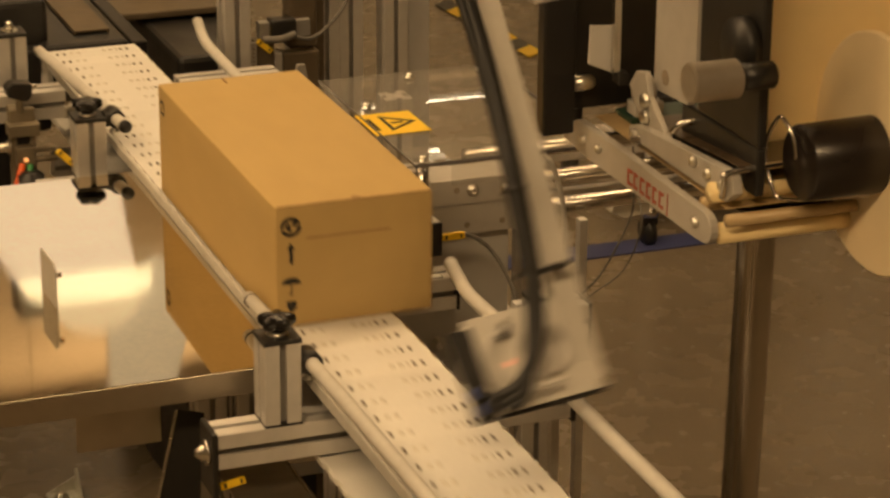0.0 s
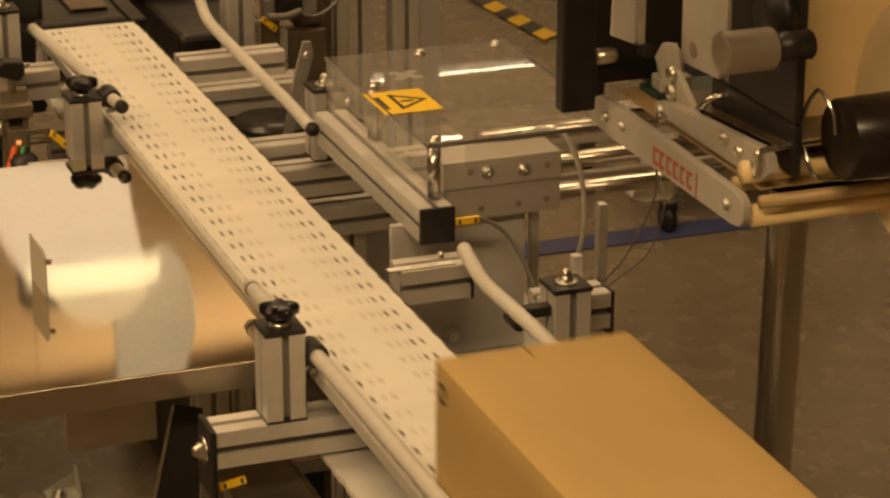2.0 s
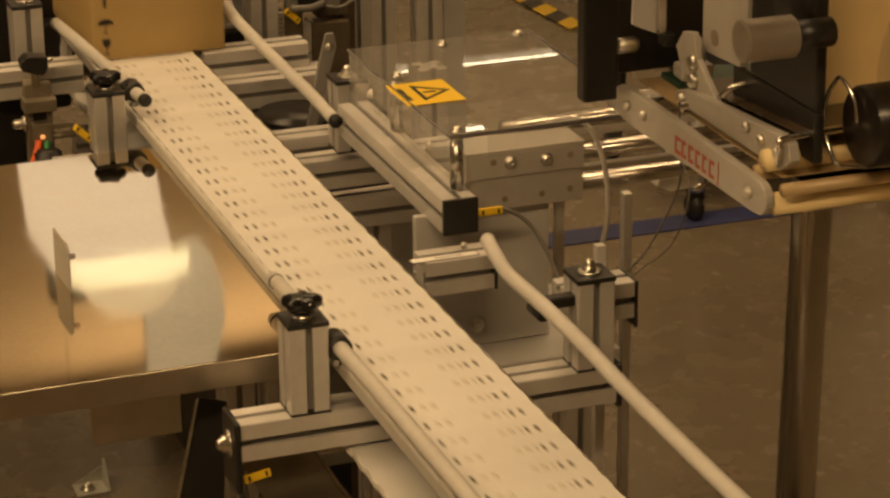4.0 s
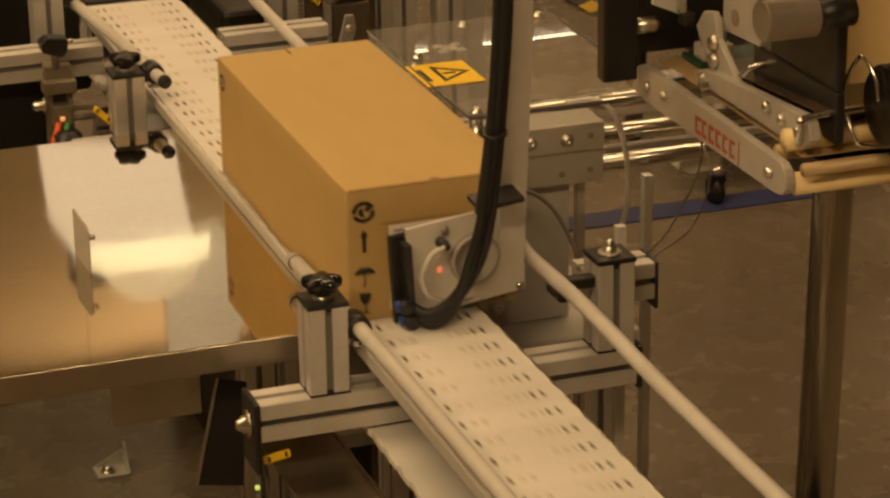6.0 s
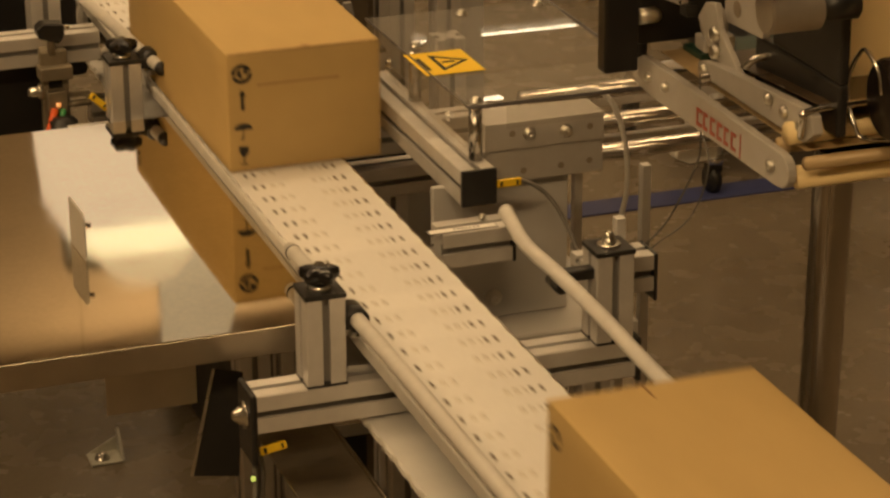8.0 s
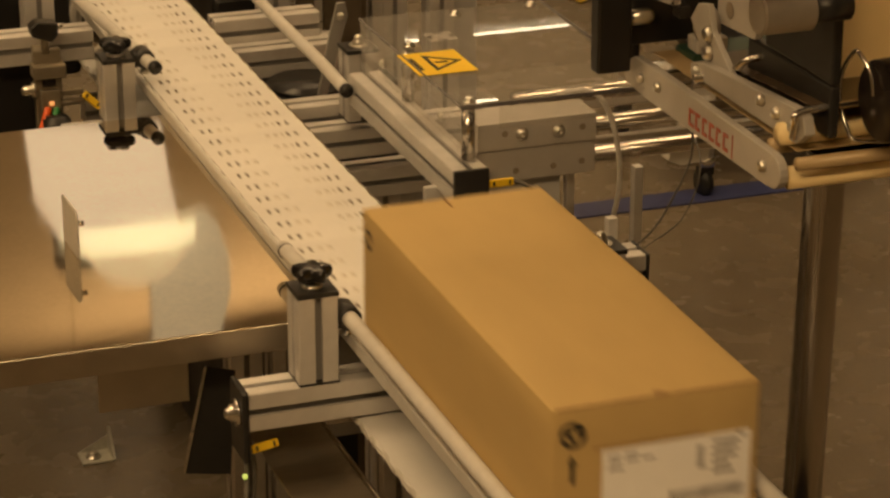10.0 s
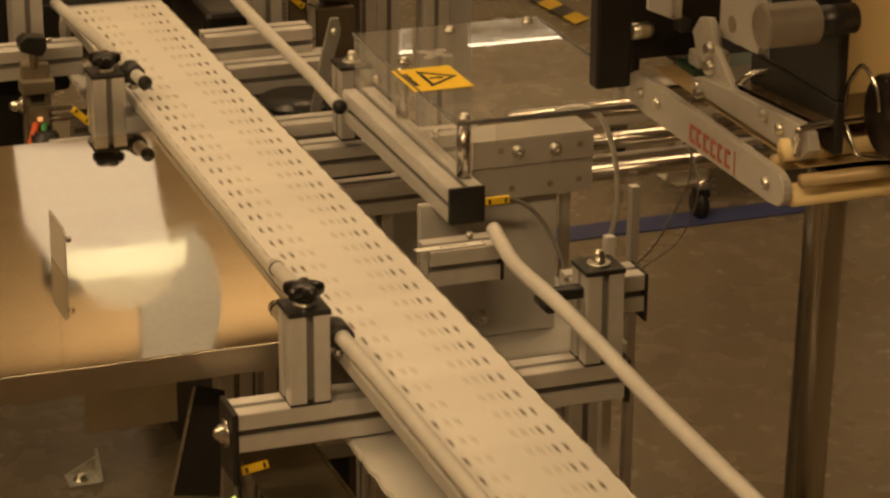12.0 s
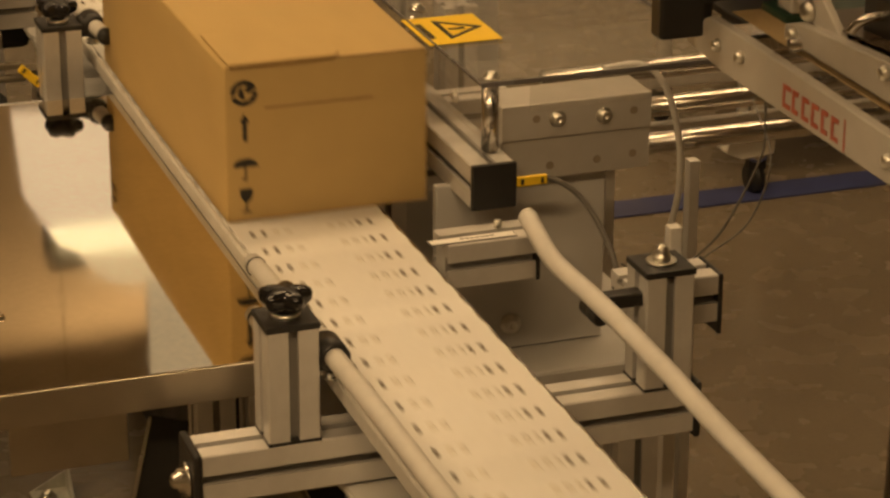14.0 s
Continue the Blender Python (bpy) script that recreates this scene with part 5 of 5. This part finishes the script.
def side_bracket():
    e = empty("sensor_bracket", 0.398, 1.40, 0.785, "perforated steel sensor bracket beside the infeed", "bracket")
    plate = part("plate", block(-0.016, 0.014, 0.0, 0.006, 0.040, 0.115, 0.001), PLATE, e, "perforated steel plate")
    for kx in range(4):
        for kz in range(8):
            part("hole", turned([(0.0022, 0), (0.0022, 0.0004), (0.0016, 0.0005)], (-0.009 + 0.006 * kx, 0.0001, 0.054 + 0.0072 * kz), "-y", 8), SLOT, plate)
    part("post", block(0.016, 0.047, 0.004, 0.04, -0.785, 0.112, 0.002), BROWN, e, "brown cast post")
    part("side_strip", block(0.048, 0.062, 0.010, 0.03, -0.785, 0.090, 0.001), PLATE, e, "pale metal strip with notches")
    for z in (0.0, 0.04):
        part("notch", block(0.0485, 0.0615, 0.0095, 0.0099, z, z + 0.0016), DARK, e)
    part("column", block(0.064, 0.128, 0.012, 0.06, -0.785, 0.088, 0.003), BROWN, e, "dark brown column")
    part("tall_column", block(0.118, 0.158, 0.075, 0.11, -0.785, 0.75, 0.003), BROWN, e, "tall brown column")
    part("cylinder_body", block(0.075, 0.128, 0.02, 0.055, 0.092, 0.20, 0.006), BROWN, e, "brown valve cylinder")
    part("connector", tube([(0.02, -0.02, 0.125), (0.05, -0.025, 0.125), (0.075, -0.02, 0.13)], 0.006), CABLE, e, "cable connector", True)
    part("valve", block(0.04, 0.085, 0.0, 0.03, 0.112, 0.15, 0.004), BLACK, e, "black valve block")
    return e


side_bracket()
cable_tag((0.421, 1.385, 0.897), 0, -20, 42)
cable("cable", [(0.46, 1.38, 0.914), (0.50, 1.38, 0.905), (0.54, 1.40, 0.92), (0.58, 1.42, 0.96), (0.60, 1.44, 1.05)], 0.003, CABLE, "grey sensor cable rising beside the posts")


def roller_table():
    e = empty("roller_track", 0.86, 1.02, 0, "low roller track with bright steel rollers", "roller track")
    for k, (y, z) in enumerate(((-0.05, 0.712), (0.0, 0.742), (0.06, 0.772))):
        part("roller", cyl((-0.20, y, z), "x", 0.0135, 0.52, 0.001), STEEL, e, "bright steel roller", True)
    for y, z in ((0.05, 0.672), (0.16, 0.70)):
        part("rail", block(-0.26, 0.36, y, y + 0.016, z + 0.008, z + 0.026, 0.002), ALU, e, "aluminium side rail")
    for x in (-0.062, -0.26):
        for y in (-0.10, 0.17):
            part("leg", block(x, x + 0.013, y, y + 0.016, 0.0, 0.70), ALU, e, "thin aluminium leg")
    part("cross_plate", block(-0.25, -0.22, -0.08, 0.16, 0.675, 0.73, 0.002), ALU, e)
    part("cross_plate", block(0.325, 0.355, -0.08, 0.16, 0.675, 0.73, 0.002), ALU, e)
    return e


roller_table()


def caster_cart():
    e = empty("service_cart", 1.665, 2.50, 0, "low grey cart on small swivel casters", "cart")
    part("deck", block(-0.03, 0.55, 0.02, 0.5, 0.33, 0.345, 0.003), DARK, e)
    for x, y in ((0.0, 0.0), (0.5, 0.0), (0.0, 0.46), (0.5, 0.46)):
        c = part("caster_stem", cyl((x, y, 0.085), "z", 0.016, 0.245), ALU, e, "round caster stem", True)
        part("caster_collar", cyl((x, y, 0.072), "z", 0.021, 0.022, 0.002), STEEL, c, "", True)
        part("caster_wheel", cyl((x - 0.012, y + 0.01, 0.032), "x", 0.032, 0.024, 0.004), BLACK, c, "black caster wheel", True)
        part("caster_fork", block(x - 0.018, x + 0.018, y - 0.008, y + 0.016, 0.05, 0.075, 0.003), DARK, c)
    return e


caster_cart()


def white_bracket():
    e = empty("junction_box", 0.995, 1.18, 0.602, "white junction box under the roller track", "junction box")
    part("case", outline([(-0.037, 0.012), (-0.012, 0.0), (0.036, 0.004), (0.038, 0.038), (-0.030, 0.040)], 0.05, (0, -0.025, 0), FACE_Y, 0.002), WHITEPAINT, e)
    part("hanger", block(-0.006, 0.006, 0.004, 0.012, 0.0395, 0.1065), ALU, e)


white_bracket()


def blue_cabinet():
    e = empty("control_cabinet", 2.2, 3.3, 0, "dark navy control cabinet far behind the labeller", "cabinet")
    part("case", block(-0.12, 0.30, 0.0, 0.3, 0.04, 1.2, 0.01), NAVY, e)
    part("plinth", block(-0.11, 0.29, 0.01, 0.29, 0.0, 0.04), DARK, e)


blue_cabinet()


# ---- what moves ----
def arm_pose(alpha):
    return pose(0.228, -0.033, 1.415) @ Matrix.Rotation(radians(6.5), 4, "Z") @ Matrix.Rotation(radians(-3.9), 4, "Y") @ Matrix.Rotation(radians(alpha), 4, "X")


HOME = -103.0
STROKE = [(-0.34, HOME), (-0.22, -82), (-0.1, -60), (0.0, -28.5), (0.06, -4), (0.11, 13), (0.2, 11.5), (0.3, 6.5), (0.35, 2), (0.4, -6), (0.5, -24), (0.6, -54), (0.7, -93), (0.78, HOME)]
STROKES = (0.0, 5.8, 8.67)


def arm_rows():
    rows = []
    for start in STROKES:
        rows += [(start + t, a) for t, a in STROKE if start + t >= 0]
    return rows + [(14.0, HOME)]


BOX_ROWS = {
    1: [(0.0, 0.173), (0.1, 0.118), (0.2, 0.088), (0.3, 0.058), (0.5, -0.016), (1.0, -0.298), (1.5, -0.592), (2.0, -0.895), (2.4, -1.145), (3.0, -1.50), (14.0, -8.10)],
    2: [(0.0, 3.64), (5.3, 0.465), (5.5, 0.346), (5.8, 0.168), (5.9, 0.112), (6.0, 0.072), (6.1, 0.036), (6.5, -0.163), (7.0, -0.464), (7.5, -0.766), (8.0, -1.081), (8.6, -1.44), (14.0, -4.68)],
    3: [(0.0, 4.40), (1.62, 4.40), (1.8, 4.37), (2.0, 4.25), (6.5, 1.49), (7.0, 1.19), (7.5, 0.852), (8.0, 0.566), (8.2, 0.448), (8.67, 0.168), (8.77, 0.112), (8.87, 0.072), (8.97, 0.036), (9.37, -0.165),
        (10.3, -0.755), (10.6, -0.920), (11.0, -1.157), (11.6, -1.50), (14.0, -2.94)],
    4: [(0.0, 5.02), (6.15, 5.02), (6.35, 4.98), (6.5, 4.84), (12.5, 1.245), (13.0, 0.968), (13.5, 0.680), (14.0, 0.389)],
}


def at_time(rows, t):
    for (a, u), (b, v) in zip(rows, rows[1:]):
        if a <= t <= b:
            return u + (v - u) * (t - a) / (b - a)
    return rows[-1][1]


def dispensing_plate():
    """The plate from which the pad at rest takes its labels, on a rod from the cross tube."""
    bm = block(-0.08, 0.08, 0.0098, 0.0138, -0.055, 0.055, 0.001)
    bm.transform(Matrix.Translation(-LABEL_MACHINE.location) @ arm_pose(HOME) @ pose(-0.050, 0.0135, -0.461, -9))
    part("dispensing_plate", bm, PLATE, LABEL_MACHINE, "flat label dispensing plate")
    part("plate_rod", tube([(-0.52, -0.75, 1.485), (-0.36, -0.62, 1.56), (-0.24, -0.45, 1.66)], 0.008, straight=True), STEEL, LABEL_MACHINE, "", True)


dispensing_plate()


def ride(n, first=0.0):
    """Rows of a box on the belt, close together where it carries its label through the view."""
    rows = dict(BOX_ROWS[n])
    if n in LABELLED:
        start = LABELLED[n]
        for k in range(36):
            t = round(start + 0.2 + 0.1 * k, 3)
            rows.setdefault(t, at_time(BOX_ROWS[n], t))
    return [(t, y) for t, y in sorted(rows.items()) if t >= first]


LABELLED = {1: 0.0, 2: 5.8, 3: 8.67}


def motions():
    for n, ob in ((1, BOX_1), (2, BOX_2), (3, BOX_3), (4, BOX_4)):
        walk(ob, [(t, pose(0.1695, y, BELT_Z + 0.0006)) for t, y in ride(n)])
    arm = arm_rows()
    walk(ARM, [(t, arm_pose(a)) for t, a in arm])
    # each label rides on the pad until it is pressed on to its box
    seat = pose(-0.050, 0.0135, -0.461, -9)
    for n, ob in ((1, LABEL_1), (2, LABEL_2), (3, LABEL_3)):
        start = LABELLED[n]
        press = round(start + 0.2, 3)
        wait = arm_pose(HOME) @ seat @ pose(0, 0.002 + 0.002 * n, 0)
        rows = [(0.0, wait), (start - 0.6, wait)] if start - 0.6 > 0 else []
        rows += [(t, arm_pose(a) @ seat) for t, a in arm if start - 0.341 <= t < press - 0.01]
        rows += [(t, pose(0.1895, y - 0.0014, 0.9615)) for t, y in ride(n, press)]
        walk(ob, rows)
    # the belt runs round its two ends
    mesh = belt_link_mesh()
    turn = math.pi * NOSE_R
    marks = []
    for lap in range(3):
        for s0 in (RUN, 2 * RUN + turn):
            marks += [lap * LOOP + s0 + d for d in (-0.06, -0.03, 0.0, turn * 0.25, turn * 0.5, turn * 0.75, turn, turn + 0.03, turn + 0.06)]
    for k in range(LINKS):
        link = new("belt_link", mesh)
        link.parent = CONVEYOR
        s = k * PITCH
        stops = sorted({*(n / 5 for n in range(71)), *(round(((m - s) / BELT_SPEED) * FPS) / FPS for m in marks if 0 < m - s < 14.0 * BELT_SPEED)})
        walk(link, [(t, belt_pose(s + BELT_SPEED * t)) for t in stops])


motions()
